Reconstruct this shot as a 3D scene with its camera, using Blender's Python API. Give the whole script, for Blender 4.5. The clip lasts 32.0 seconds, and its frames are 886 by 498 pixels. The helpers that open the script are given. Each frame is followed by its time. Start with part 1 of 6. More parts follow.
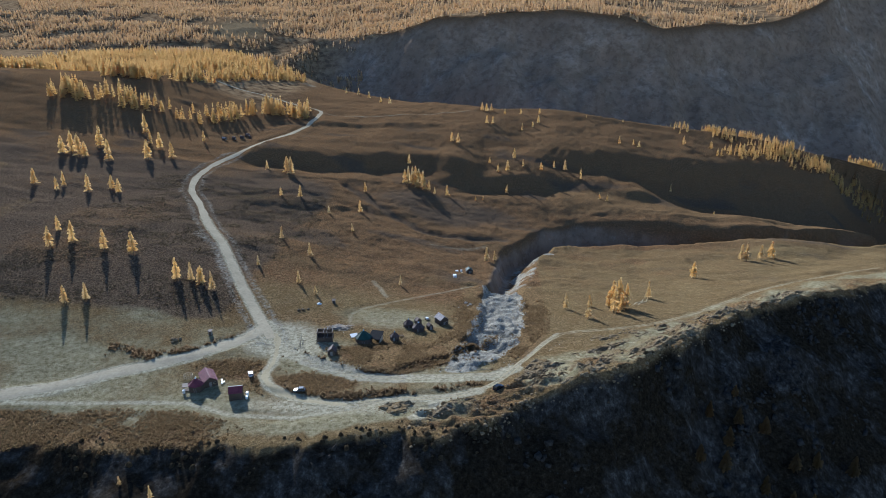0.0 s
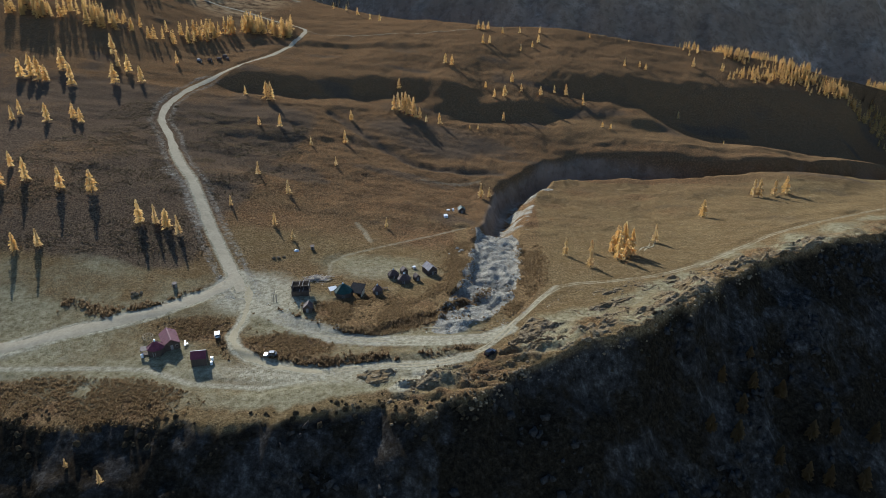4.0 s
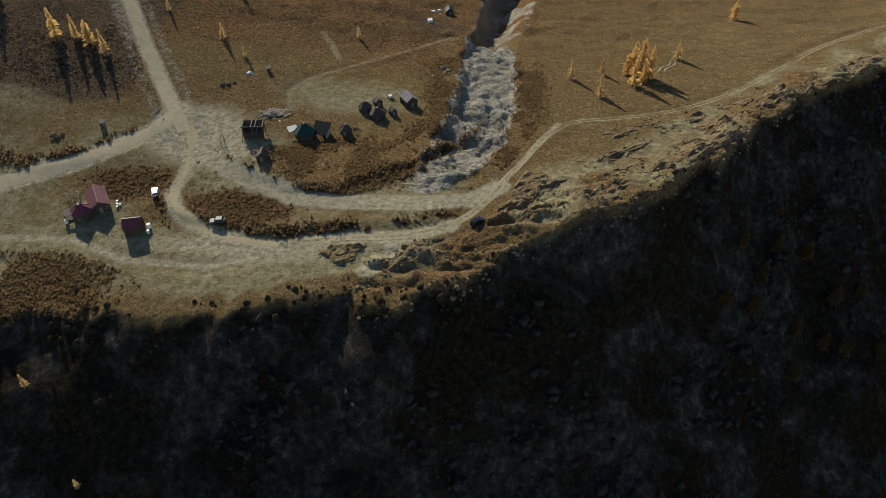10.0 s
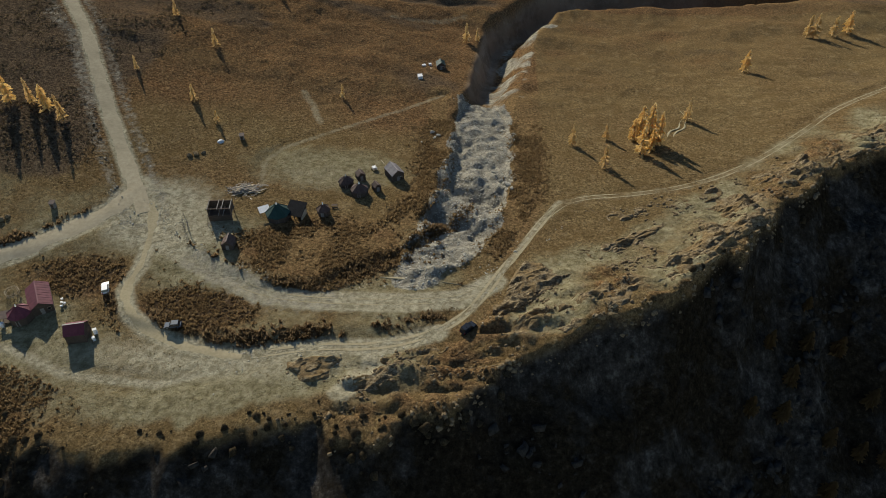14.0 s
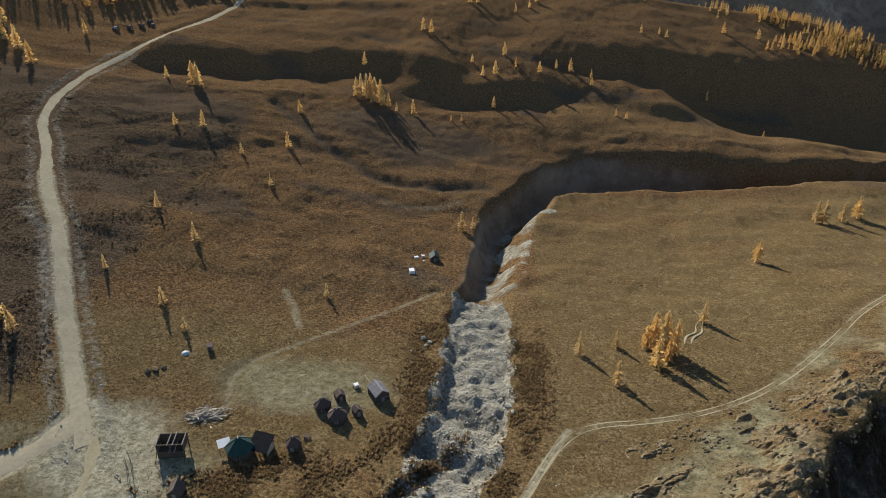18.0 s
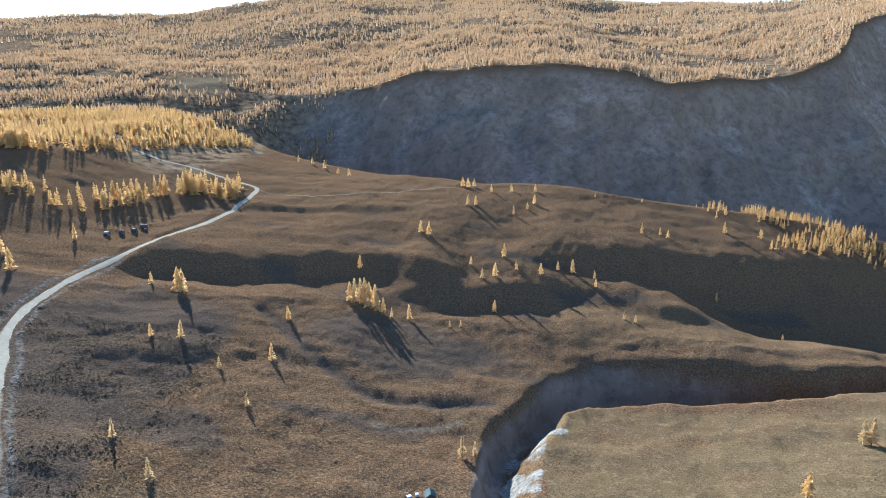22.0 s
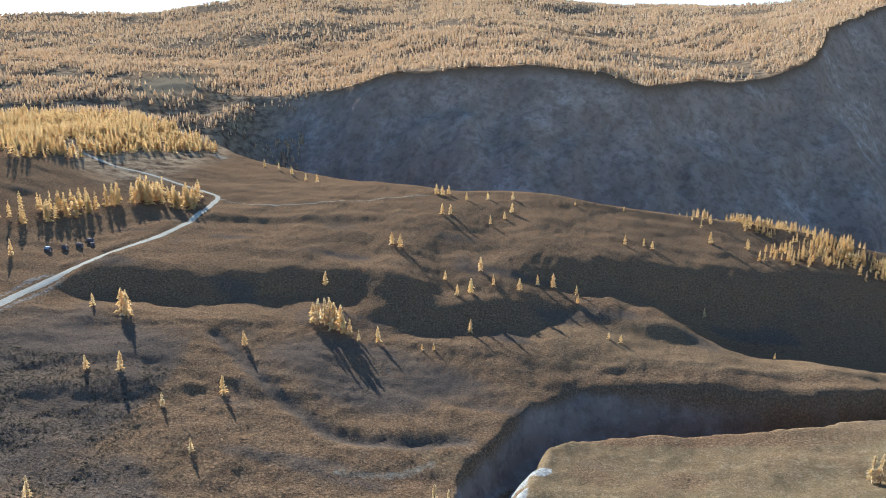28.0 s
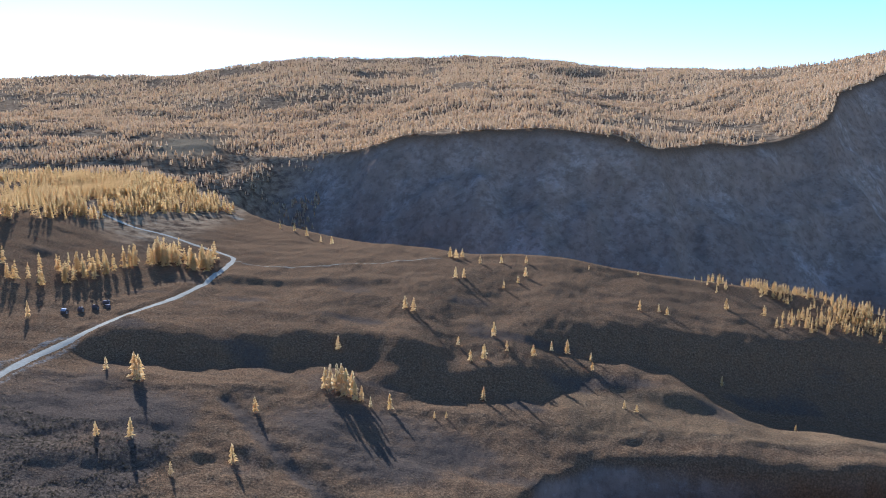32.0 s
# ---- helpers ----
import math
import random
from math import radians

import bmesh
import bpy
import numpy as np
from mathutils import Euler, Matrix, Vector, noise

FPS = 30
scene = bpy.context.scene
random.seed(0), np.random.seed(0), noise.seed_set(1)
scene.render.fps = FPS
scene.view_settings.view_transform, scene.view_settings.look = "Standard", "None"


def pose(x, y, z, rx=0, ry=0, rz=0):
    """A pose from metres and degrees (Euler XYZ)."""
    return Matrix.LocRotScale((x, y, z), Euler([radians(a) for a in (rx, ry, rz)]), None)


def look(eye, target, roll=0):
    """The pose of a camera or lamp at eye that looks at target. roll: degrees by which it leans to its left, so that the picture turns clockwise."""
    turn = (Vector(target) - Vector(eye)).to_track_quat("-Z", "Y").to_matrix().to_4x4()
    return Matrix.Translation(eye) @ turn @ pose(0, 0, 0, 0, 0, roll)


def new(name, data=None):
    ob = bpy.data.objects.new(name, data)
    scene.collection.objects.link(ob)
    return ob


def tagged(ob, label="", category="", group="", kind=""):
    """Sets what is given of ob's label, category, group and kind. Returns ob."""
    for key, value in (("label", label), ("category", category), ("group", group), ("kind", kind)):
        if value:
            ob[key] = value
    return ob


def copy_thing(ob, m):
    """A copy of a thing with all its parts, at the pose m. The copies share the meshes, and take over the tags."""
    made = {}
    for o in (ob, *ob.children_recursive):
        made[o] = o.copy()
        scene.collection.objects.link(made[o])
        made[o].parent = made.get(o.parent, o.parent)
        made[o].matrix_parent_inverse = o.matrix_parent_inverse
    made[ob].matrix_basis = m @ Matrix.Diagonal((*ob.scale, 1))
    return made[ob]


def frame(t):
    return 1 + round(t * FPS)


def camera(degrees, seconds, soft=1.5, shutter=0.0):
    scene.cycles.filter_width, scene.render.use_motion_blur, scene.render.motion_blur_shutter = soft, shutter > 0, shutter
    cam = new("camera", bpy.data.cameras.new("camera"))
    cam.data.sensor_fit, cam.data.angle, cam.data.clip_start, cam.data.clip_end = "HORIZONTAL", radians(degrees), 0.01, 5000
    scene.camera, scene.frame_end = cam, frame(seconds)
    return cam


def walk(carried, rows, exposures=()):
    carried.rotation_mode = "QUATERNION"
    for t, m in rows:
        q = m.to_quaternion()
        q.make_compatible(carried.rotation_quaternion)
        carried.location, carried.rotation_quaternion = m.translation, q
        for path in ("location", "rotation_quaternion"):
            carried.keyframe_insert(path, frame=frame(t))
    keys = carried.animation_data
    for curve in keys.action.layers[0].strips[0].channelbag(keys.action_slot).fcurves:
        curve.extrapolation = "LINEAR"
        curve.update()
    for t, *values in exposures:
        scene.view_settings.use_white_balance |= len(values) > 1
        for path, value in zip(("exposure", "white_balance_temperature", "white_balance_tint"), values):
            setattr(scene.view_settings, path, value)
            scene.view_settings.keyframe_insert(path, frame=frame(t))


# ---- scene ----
cam = camera(64.8, 32.0, soft=0.9)
PATH = [
    (0, (1.19, -222.69, 130.41), (-7.57, -128.54, 97.86), -0.25),
    (0.5, (1.31, -218.55, 130.22), (-7.41, -124.35, 97.83), -0.18),
    (1, (1.33, -214.57, 130.00), (-7.33, -120.28, 97.81), -0.24),
    (1.5, (1.44, -210.59, 129.75), (-7.22, -116.27, 97.67), -0.22),
    (2, (1.45, -206.64, 129.51), (-7.08, -112.89, 95.78), -0.23),
    (2.5, (1.51, -202.60, 129.36), (-6.88, -109.71, 93.28), -0.18),
    (3, (1.71, -198.54, 129.13), (-6.66, -106.56, 90.81), -0.30),
    (3.5, (1.77, -194.51, 129.17), (-6.41, -103.50, 88.54), -0.24),
    (5.5, (2.30, -179.04, 129.03), (-5.26, -93.36, 78.03), -0.18),
    (6, (2.38, -174.92, 128.95), (-5.02, -90.90, 75.22), -0.21),
    (6.5, (2.27, -171.13, 128.93), (-4.83, -88.80, 72.61), -0.12),
    (7, (2.36, -167.05, 128.96), (-4.52, -86.51, 70.08), -0.05),
    (7.5, (2.28, -163.16, 128.92), (-4.36, -83.86, 68.36), -0.02),
    (8, (2.32, -159.11, 128.82), (-4.15, -81.29, 66.35), 0.04),
    (8.5, (2.34, -155.23, 128.81), (-3.85, -79.25, 64.09), 0.10),
    (9, (2.35, -151.14, 128.78), (-3.69, -76.66, 62.32), 0.06),
    (9.5, (2.08, -146.81, 129.03), (-3.61, -73.91, 60.82), 0.21),
    (10, (1.98, -142.73, 129.22), (-3.54, -71.26, 59.49), 0.27),
    (10.5, (2.02, -138.50, 129.37), (-3.42, -67.40, 59.26), 0.38),
    (11, (1.83, -134.47, 129.62), (-3.47, -63.56, 59.31), 0.41),
    (11.5, (1.98, -130.46, 129.29), (-3.33, -59.64, 58.90), 0.38),
    (12, (2.18, -126.51, 129.15), (-3.16, -55.81, 58.64), 0.29),
    (12.5, (2.32, -122.60, 128.96), (-3.01, -51.92, 58.42), 0.31),
    (13, (2.53, -118.59, 128.73), (-2.92, -47.57, 58.54), 0.20),
    (13.5, (2.55, -114.71, 128.69), (-2.94, -42.58, 59.65), 0.18),
    (14, (2.46, -110.76, 128.71), (-3.04, -37.36, 61.02), 0.22),
    (14.5, (2.51, -106.80, 128.65), (-3.09, -32.10, 62.40), 0.19),
    (16.5, (2.35, -90.40, 128.79), (-3.59, -10.44, 69.03), 0.24),
    (17, (2.55, -86.50, 128.69), (-3.64, -4.56, 71.70), 0.17),
    (17.5, (2.62, -82.44, 128.83), (-3.77, 1.62, 75.05), 0.12),
    (18, (2.62, -78.64, 128.79), (-3.95, 7.51, 78.44), 0.08),
    (18.5, (2.66, -74.62, 128.87), (-4.09, 13.46, 82.01), 0.09),
    (19, (2.67, -70.94, 128.62), (-4.29, 19.01, 85.49), -0.04),
    (19.5, (2.77, -67.00, 128.58), (-4.37, 24.63, 89.17), 0.01),
    (20, (2.56, -63.00, 128.40), (-4.66, 30.16, 92.78), -0.00),
    (20.5, (2.36, -58.99, 128.21), (-4.96, 35.51, 96.32), -0.16),
    (21, (2.05, -54.88, 127.82), (-5.33, 40.72, 99.42), -0.25),
    (21.5, (1.73, -50.84, 127.69), (-5.66, 45.53, 102.03), -0.26),
    (22, (1.61, -46.85, 127.58), (-5.78, 49.52, 101.93), -0.26),
    (22.5, (1.42, -42.81, 127.34), (-5.90, 53.57, 101.70), -0.30),
    (23, (1.46, -38.86, 127.06), (-5.88, 57.52, 101.43), -0.32),
    (23.5, (1.42, -35.13, 127.28), (-5.88, 61.23, 101.54), -0.31),
    (24, (1.45, -31.49, 127.34), (-5.88, 64.91, 101.77), -0.36),
    (24.5, (1.36, -28.08, 127.29), (-5.90, 68.40, 102.02), -0.30),
    (25, (1.28, -24.65, 127.23), (-5.92, 71.85, 102.01), -0.25),
    (25.5, (1.16, -21.38, 127.18), (-5.97, 75.12, 101.94), -0.24),
    (26, (1.13, -18.11, 127.03), (-5.93, 78.39, 101.75), -0.17),
    (26.5, (1.38, -17.24, 127.35), (-0.31, 79.54, 102.26), -0.08),
    (28.5, (2.06, -14.88, 128.23), (-2.84, 81.65, 102.59), 0.08),
    (29, (2.23, -14.46, 128.59), (-3.11, 82.09, 103.10), 0.18),
    (29.5, (2.20, -14.44, 129.29), (-3.24, 82.13, 103.90), 0.18),
    (30, (2.12, -14.57, 129.91), (-3.42, 82.02, 104.63), 0.20),
    (30.5, (2.16, -14.71, 130.75), (-3.51, 82.06, 106.17), 0.20),
    (31, (2.15, -14.77, 131.34), (-3.66, 82.55, 109.08), 0.15),
    (31.5, (2.04, -14.92, 131.94), (-3.88, 82.95, 112.29), 0.09),
    (32, (1.88, -15.12, 132.50), (-4.16, 83.15, 114.99), 0.16),
]
EXPOSURES = [(0, 1.05, 5050, 11), (3, 1.0, 5200, 11), (6, 0.57, 6050, 8), (9, 0.46, 6400, 8), (13, 0.46, 6450, 8), (17, 0.6, 6350, 9), (19, 1.12, 5650, 10), (21.5, 1.8, 4780, 11), (26, 1.75, 4780, 11), (28.5, 1.77, 4780, 11), (30, 1.74, 4700, 13), (31, 1.76, 4600, 14), (32, 1.42, 4500, 17)]
walk(cam, [(t, look(eye, target, roll)) for t, eye, target, roll in PATH], EXPOSURES)

# ---- sky and sun: low autumn sun ahead, a little to the left ----
SUN_HEIGHT, SUN_SIDE = 22.0, -30.0
world = bpy.data.worlds.new("sky")
scene.world = world
world.use_nodes = True
tree = world.node_tree
sky = tree.nodes.new("ShaderNodeTexSky")
sky.sky_type = "NISHITA"
sky.sun_disc = False
sky.sun_elevation = radians(SUN_HEIGHT)
sky.sun_rotation = radians(SUN_SIDE)
sky.altitude = 1400
sky.air_density, sky.dust_density = 1.0, 0.1
back = tree.nodes["Background"]
back.inputs["Strength"].default_value = 0.085
tree.links.new(sky.outputs[0], back.inputs["Color"])
sun = new("sun", bpy.data.lights.new("sun", "SUN"))
sun.data.energy, sun.data.angle, sun.data.color = 4.4, radians(0.53), (1.0, 0.92, 0.77)
toward = Vector((math.sin(radians(SUN_SIDE)) * math.cos(radians(SUN_HEIGHT)), math.cos(radians(SUN_SIDE)) * math.cos(radians(SUN_HEIGHT)), math.sin(radians(SUN_HEIGHT))))
sun.matrix_world = look(toward * 500, (0, 0, 0))


# ---- materials ----
class Nodes:
    """A few words for building node materials."""

    def __init__(self, name):
        self.mat = bpy.data.materials.new(name)
        self.mat.use_nodes = True
        self.t = self.mat.node_tree
        self.shader = self.t.nodes["Principled BSDF"]
        self.place = self.t.nodes.new("ShaderNodeTexCoord").outputs["Object"]

    def put(self, socket, value):
        if isinstance(value, bpy.types.NodeSocket):
            self.t.links.new(value, socket)
        elif isinstance(value, (tuple, list)):
            socket.default_value = (*value, 1.0) if len(value) == 3 and len(socket.default_value) == 4 else value
        else:
            socket.default_value = value
        return self

    def noise(self, size, detail=4.0, stretch=None, where=None, rough=0.6):
        n = self.t.nodes.new("ShaderNodeTexNoise")
        n.inputs["Scale"].default_value, n.inputs["Detail"].default_value, n.inputs["Roughness"].default_value = 1.0 / size, detail, rough
        at = where or self.place
        if stretch:
            m = self.t.nodes.new("ShaderNodeMapping")
            m.inputs["Scale"].default_value = stretch
            self.put(m.inputs["Vector"], at)
            at = m.outputs[0]
        self.put(n.inputs["Vector"], at)
        return n.outputs["Fac"]

    def blobs(self, size, where=None):
        n = self.t.nodes.new("ShaderNodeTexVoronoi")
        n.inputs["Scale"].default_value = 1.0 / size
        self.put(n.inputs["Vector"], where or self.place)
        return n.outputs["Distance"]

    def ramp(self, fac, *stops):
        r = self.t.nodes.new("ShaderNodeValToRGB")
        while len(r.color_ramp.elements) < len(stops):
            r.color_ramp.elements.new(0.5)
        for e, (at, colour) in zip(r.color_ramp.elements, stops):
            e.position, e.color = at, (*colour, 1.0) if isinstance(colour, tuple) else (colour, colour, colour, 1.0)
        self.put(r.inputs[0], fac)
        return r.outputs[0]

    def mix(self, fac, a, b, how="MIX"):
        m = self.t.nodes.new("ShaderNodeMix")
        m.data_type, m.blend_type = "RGBA", how
        self.put(m.inputs[0], fac).put(m.inputs[6], a).put(m.inputs[7], b)
        return m.outputs[2]

    def sums(self, how, a, b):
        m = self.t.nodes.new("ShaderNodeMath")
        m.operation = how
        self.put(m.inputs[0], a).put(m.inputs[1], b)
        return m.outputs[0]

    def attribute(self, name):
        a = self.t.nodes.new("ShaderNodeAttribute")
        a.attribute_name = name
        s = self.t.nodes.new("ShaderNodeSeparateColor")
        self.put(s.inputs[0], a.outputs["Color"])
        return s.outputs[0], s.outputs[1], s.outputs[2]

    def island(self):
        return self.t.nodes.new("ShaderNodeNewGeometry").outputs["Random Per Island"]

    def any_one(self):
        return self.t.nodes.new("ShaderNodeObjectInfo").outputs["Random"]

    def bump(self, height, strength=0.5, distance=0.1):
        b = self.t.nodes.new("ShaderNodeBump")
        b.inputs["Strength"].default_value, b.inputs["Distance"].default_value = strength, distance
        self.put(b.inputs["Height"], height)
        self.put(self.shader.inputs["Normal"], b.outputs[0])
        return self

    def done(self, colour, rough=0.9, metal=0.0, gloss=0.3):
        self.put(self.shader.inputs["Base Color"], colour).put(self.shader.inputs["Roughness"], rough)
        self.put(self.shader.inputs["Metallic"], metal).put(self.shader.inputs["Specular IOR Level"], gloss)
        return self.mat


def ground_material():
    n = Nodes("ground")
    dirt, scree, heath = n.attribute("cover")
    far, rock, moss = n.attribute("cover2")
    thin, scrub_and_shade, lush = n.attribute("cover3")
    fine, mid, big = n.noise(0.9, 5), n.noise(6, 5), n.noise(38, 4)
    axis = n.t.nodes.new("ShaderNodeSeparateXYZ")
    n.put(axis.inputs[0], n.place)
    # fine texture contrast fades with distance: haze softening put into the colour
    haze_fade = n.ramp(n.sums("DIVIDE", axis.outputs[1], 400.0), (0.22, 1.0), (0.75, 0.35))
    tuft = n.sums("ADD", 0.5, n.sums("MULTIPLY", n.sums("SUBTRACT", n.noise(0.9, 8, rough=0.85), 0.5), haze_fade))
    clump = n.mix(0.45, n.blobs(1.3), n.blobs(0.55))
    speck = n.sums("MULTIPLY", haze_fade, n.ramp(n.noise(0.6, 3), (0.57, 0.0), (0.64, 0.7)))
    bright = n.sums("MULTIPLY", haze_fade, n.ramp(n.noise(0.45, 3), (0.62, 0.0), (0.70, 0.6)))
    grass = n.ramp(tuft, (0.40, (0.066, 0.047, 0.022)), (0.5, (0.154, 0.108, 0.050)), (0.60, (0.268, 0.193, 0.094)))
    grass = n.mix(n.ramp(big, (0.35, 0.0), (0.7, 0.6)), grass, n.ramp(tuft, (0.42, (0.055, 0.036, 0.017)), (0.5, (0.142, 0.090, 0.041)), (0.58, (0.265, 0.172, 0.08))))
    shrub = n.ramp(tuft, (0.41, (0.054, 0.030, 0.014)), (0.5, (0.178, 0.100, 0.045)), (0.59, (0.33, 0.194, 0.09)))
    shrub = n.mix(n.ramp(mid, (0.35, 0.0), (0.65, 0.6)), shrub, n.ramp(fine, (0.40, (0.085, 0.055, 0.029)), (0.60, (0.245, 0.16, 0.08))))
    dark = n.ramp(tuft, (0.41, (0.03, 0.022, 0.015)), (0.5, (0.088, 0.063, 0.041)), (0.60, (0.185, 0.135, 0.085)))
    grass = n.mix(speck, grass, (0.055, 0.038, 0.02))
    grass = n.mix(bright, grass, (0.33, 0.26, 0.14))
    # gaps between shrub clumps darkened: their shade is painted on
    shrub = n.mix(n.ramp(clump, (0.32, 0.0), (0.7, 0.5)), shrub, (0.036, 0.024, 0.014))
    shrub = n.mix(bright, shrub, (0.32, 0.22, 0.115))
    grass = n.mix(n.ramp(n.noise(7, 6, rough=0.7), (0.46, 0.0), (0.62, 0.6)), grass, (0.122, 0.080, 0.034))
    grass = n.mix(n.ramp(n.noise(3.2, 6, rough=0.75), (0.54, 0.0), (0.66, 0.65)), grass, (0.265, 0.196, 0.106))
    col = n.mix(heath, grass, shrub)
    edge = n.sums("MULTIPLY", n.sums("SUBTRACT", n.noise(5, 7, rough=0.72), 0.5), 1.1)
    # dark scrub; on the left slope it stands in for shade
    col = n.mix(n.ramp(n.sums("ADD", scrub_and_shade, edge), (0.32, 0.0), (0.85, 0.9)), col, dark)
    worn = n.ramp(n.noise(2.2, 8, rough=0.75), (0.38, (0.135, 0.115, 0.062)), (0.5, (0.228, 0.198, 0.115)), (0.62, (0.315, 0.28, 0.175)))
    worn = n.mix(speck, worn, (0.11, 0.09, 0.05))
    col = n.mix(n.ramp(n.sums("ADD", thin, n.sums("MULTIPLY", edge, 0.8)), (0.25, 0.0), (0.8, 0.9)), col, worn)
    rust = n.ramp(tuft, (0.41, (0.062, 0.04, 0.018)), (0.5, (0.165, 0.108, 0.05)), (0.60, (0.30, 0.205, 0.098)))
    col = n.mix(n.ramp(n.sums("ADD", lush, edge), (0.35, 0.0), (0.7, 0.8)), col, rust)
    pale = n.ramp(n.noise(1.6, 7, rough=0.72), (0.38, (0.20, 0.175, 0.112)), (0.5, (0.31, 0.274, 0.185)), (0.62, (0.42, 0.378, 0.265)))
    pale = n.mix(n.ramp(n.noise(0.5, 3), (0.60, 0.0), (0.68, 0.5)), pale, (0.15, 0.13, 0.088))
    # ragged borders between soil, grass and stones
    dirt = n.ramp(n.sums("ADD", dirt, n.sums("MULTIPLY", n.sums("SUBTRACT", n.noise(3.0, 7, rough=0.75), 0.5), 0.55)), (0.34, 0.0), (0.72, 1.0))
    col = n.mix(dirt, col, pale)
    # stones pale in the middle, with crevice shade painted dark between them
    stone = n.mix(n.ramp(n.noise(1.4, 6), (0.4, 0.0), (0.6, 1.0)), n.ramp(n.blobs(1.1), (0.1, (0.39, 0.355, 0.275)), (0.7, (0.125, 0.112, 0.085))), (0.37, 0.335, 0.26))
    stone = n.mix(n.ramp(n.noise(3.5, 5), (0.42, 0.0), (0.6, 0.75)), stone, (0.16, 0.145, 0.115))
    scree = n.ramp(n.sums("ADD", scree, n.sums("MULTIPLY", n.sums("SUBTRACT", n.noise(2.0, 5), 0.5), 0.7)), (0.35, 0.0), (0.62, 1.0))
    col = n.mix(scree, col, stone)
    # near-black rock and brush: the valley side's shade is put into these colours
    shaded_crag = n.ramp(n.noise(3.2, 9, (1, 1, 0.7), rough=0.82), (0.4, (0.016, 0.014, 0.012)), (0.53, (0.045, 0.040, 0.034)), (0.66, (0.13, 0.118, 0.10)))
    shaded_brush = n.ramp(n.noise(1.7, 8, rough=0.8), (0.4, (0.010, 0.008, 0.006)), (0.55, (0.026, 0.020, 0.013)), (0.7, (0.065, 0.05, 0.032)))
    face = n.mix(n.ramp(n.noise(24, 6, rough=0.68), (0.46, 0.0), (0.56, 1.0)), shaded_brush, shaded_crag)
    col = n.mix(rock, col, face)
    wood = n.ramp(n.noise(14, 6, rough=0.7), (0.40, (0.085, 0.055, 0.03)), (0.5, (0.19, 0.125, 0.065)), (0.62, (0.29, 0.20, 0.105)))
    col = n.mix(far, col, wood)
    cliff = n.ramp(n.noise(110, 9, rough=0.7), (0.38, (0.215, 0.15, 0.10)), (0.52, (0.25, 0.178, 0.12)), (0.66, (0.35, 0.275, 0.205)))
    cliff = n.mix(n.ramp(n.noise(34, 7, rough=0.7), (0.46, 0.0), (0.60, 0.6)), cliff, (0.165, 0.122, 0.08))
    cliff = n.mix(n.ramp(n.noise(13, 7, rough=0.75), (0.42, 0.6), (0.52, 0.0)), cliff, (0.125, 0.09, 0.06))
    cliff = n.mix(n.ramp(n.noise(7, 8, rough=0.8), (0.54, 0.0), (0.64, 0.3)), cliff, (0.36, 0.30, 0.235))
    col = n.mix(moss, col, cliff)
    near = n.sums("SUBTRACT", 1.0, n.sums("MULTIPLY", far, 0.9))
    n.bump(n.sums("MULTIPLY", near, n.sums("SUBTRACT", n.sums("ADD", n.sums("MULTIPLY", tuft, 0.75), n.sums("MULTIPLY", fine, 0.3)), n.sums("MULTIPLY", clump, n.sums("ADD", n.sums("MULTIPLY", heath, 0.45), 0.12)))), 0.8, 0.8)
    return n.done(col, 1.0, 0, 0.0)


def gravel_material(name, a, b, size=1.2):
    n = Nodes(name)
    col = n.ramp(n.noise(size, 7, rough=0.7), (0.3, a), (0.7, b))
    col = n.mix(n.ramp(n.noise(9, 4), (0.4, 0.0), (0.7, 0.35)), col, tuple(v * 0.72 for v in a))
    n.bump(n.noise(0.35, 5), 0.6, 0.08)
    return n.done(col, 1.0, 0, 0.0)


def plain_material(name, a, b, size=0.4, rough=0.8, metal=0.0, stretch=None, gloss=0.3):
    n = Nodes(name)
    f = n.noise(size, 5, stretch)
    col = n.ramp(f, (0.3, a), (0.7, b))
    col = n.mix(n.ramp(n.noise(size * 6, 3), (0.45, 0.0), (0.75, 0.35)), col, tuple(v * 0.6 for v in a))
    n.bump(f, 0.35, 0.02)
    return n.done(col, rough, metal, gloss)


def leaf_material(name, low, high, by_object=False):
    n = Nodes(name)
    v = n.any_one() if by_object else n.island()
    col = n.ramp(n.noise(0.5, 3), (0.3, low), (0.7, high))
    col = n.mix(n.ramp(v, (0.0, 0.0), (1.0, 0.75)), col, tuple(c * k for c, k in zip(high, (0.8, 0.72, 0.62))))
    thin = n.t.nodes.new("ShaderNodeBsdfTranslucent")
    n.put(thin.inputs["Color"], col)
    both = n.t.nodes.new("ShaderNodeMixShader")
    both.inputs[0].default_value = 0.72
    n.done(col, 0.9, 0, 0.0)
    n.t.links.new(n.shader.outputs[0], both.inputs[1])
    n.t.links.new(thin.outputs[0], both.inputs[2])
    n.t.links.new(both.outputs[0], n.t.nodes["Material Output"].inputs["Surface"])
    return n.mat


GROUND = ground_material()
ROAD = gravel_material("road_gravel", (0.30, 0.252, 0.168), (0.43, 0.372, 0.258))
TRACK = gravel_material("track_soil", (0.28, 0.235, 0.142), (0.41, 0.35, 0.228), 0.8)
LARCH = leaf_material("larch_needles", (0.72, 0.54, 0.25), (0.86, 0.69, 0.38), True)
# darker copy of the larch needles: cliff shade painted into the colour
SHADED_LARCH = leaf_material("shaded_needles", (0.12, 0.085, 0.042), (0.21, 0.145, 0.072), True)
LARCH_PALE = leaf_material("larch_needles_thin", (0.62, 0.49, 0.27), (0.76, 0.62, 0.37), True)
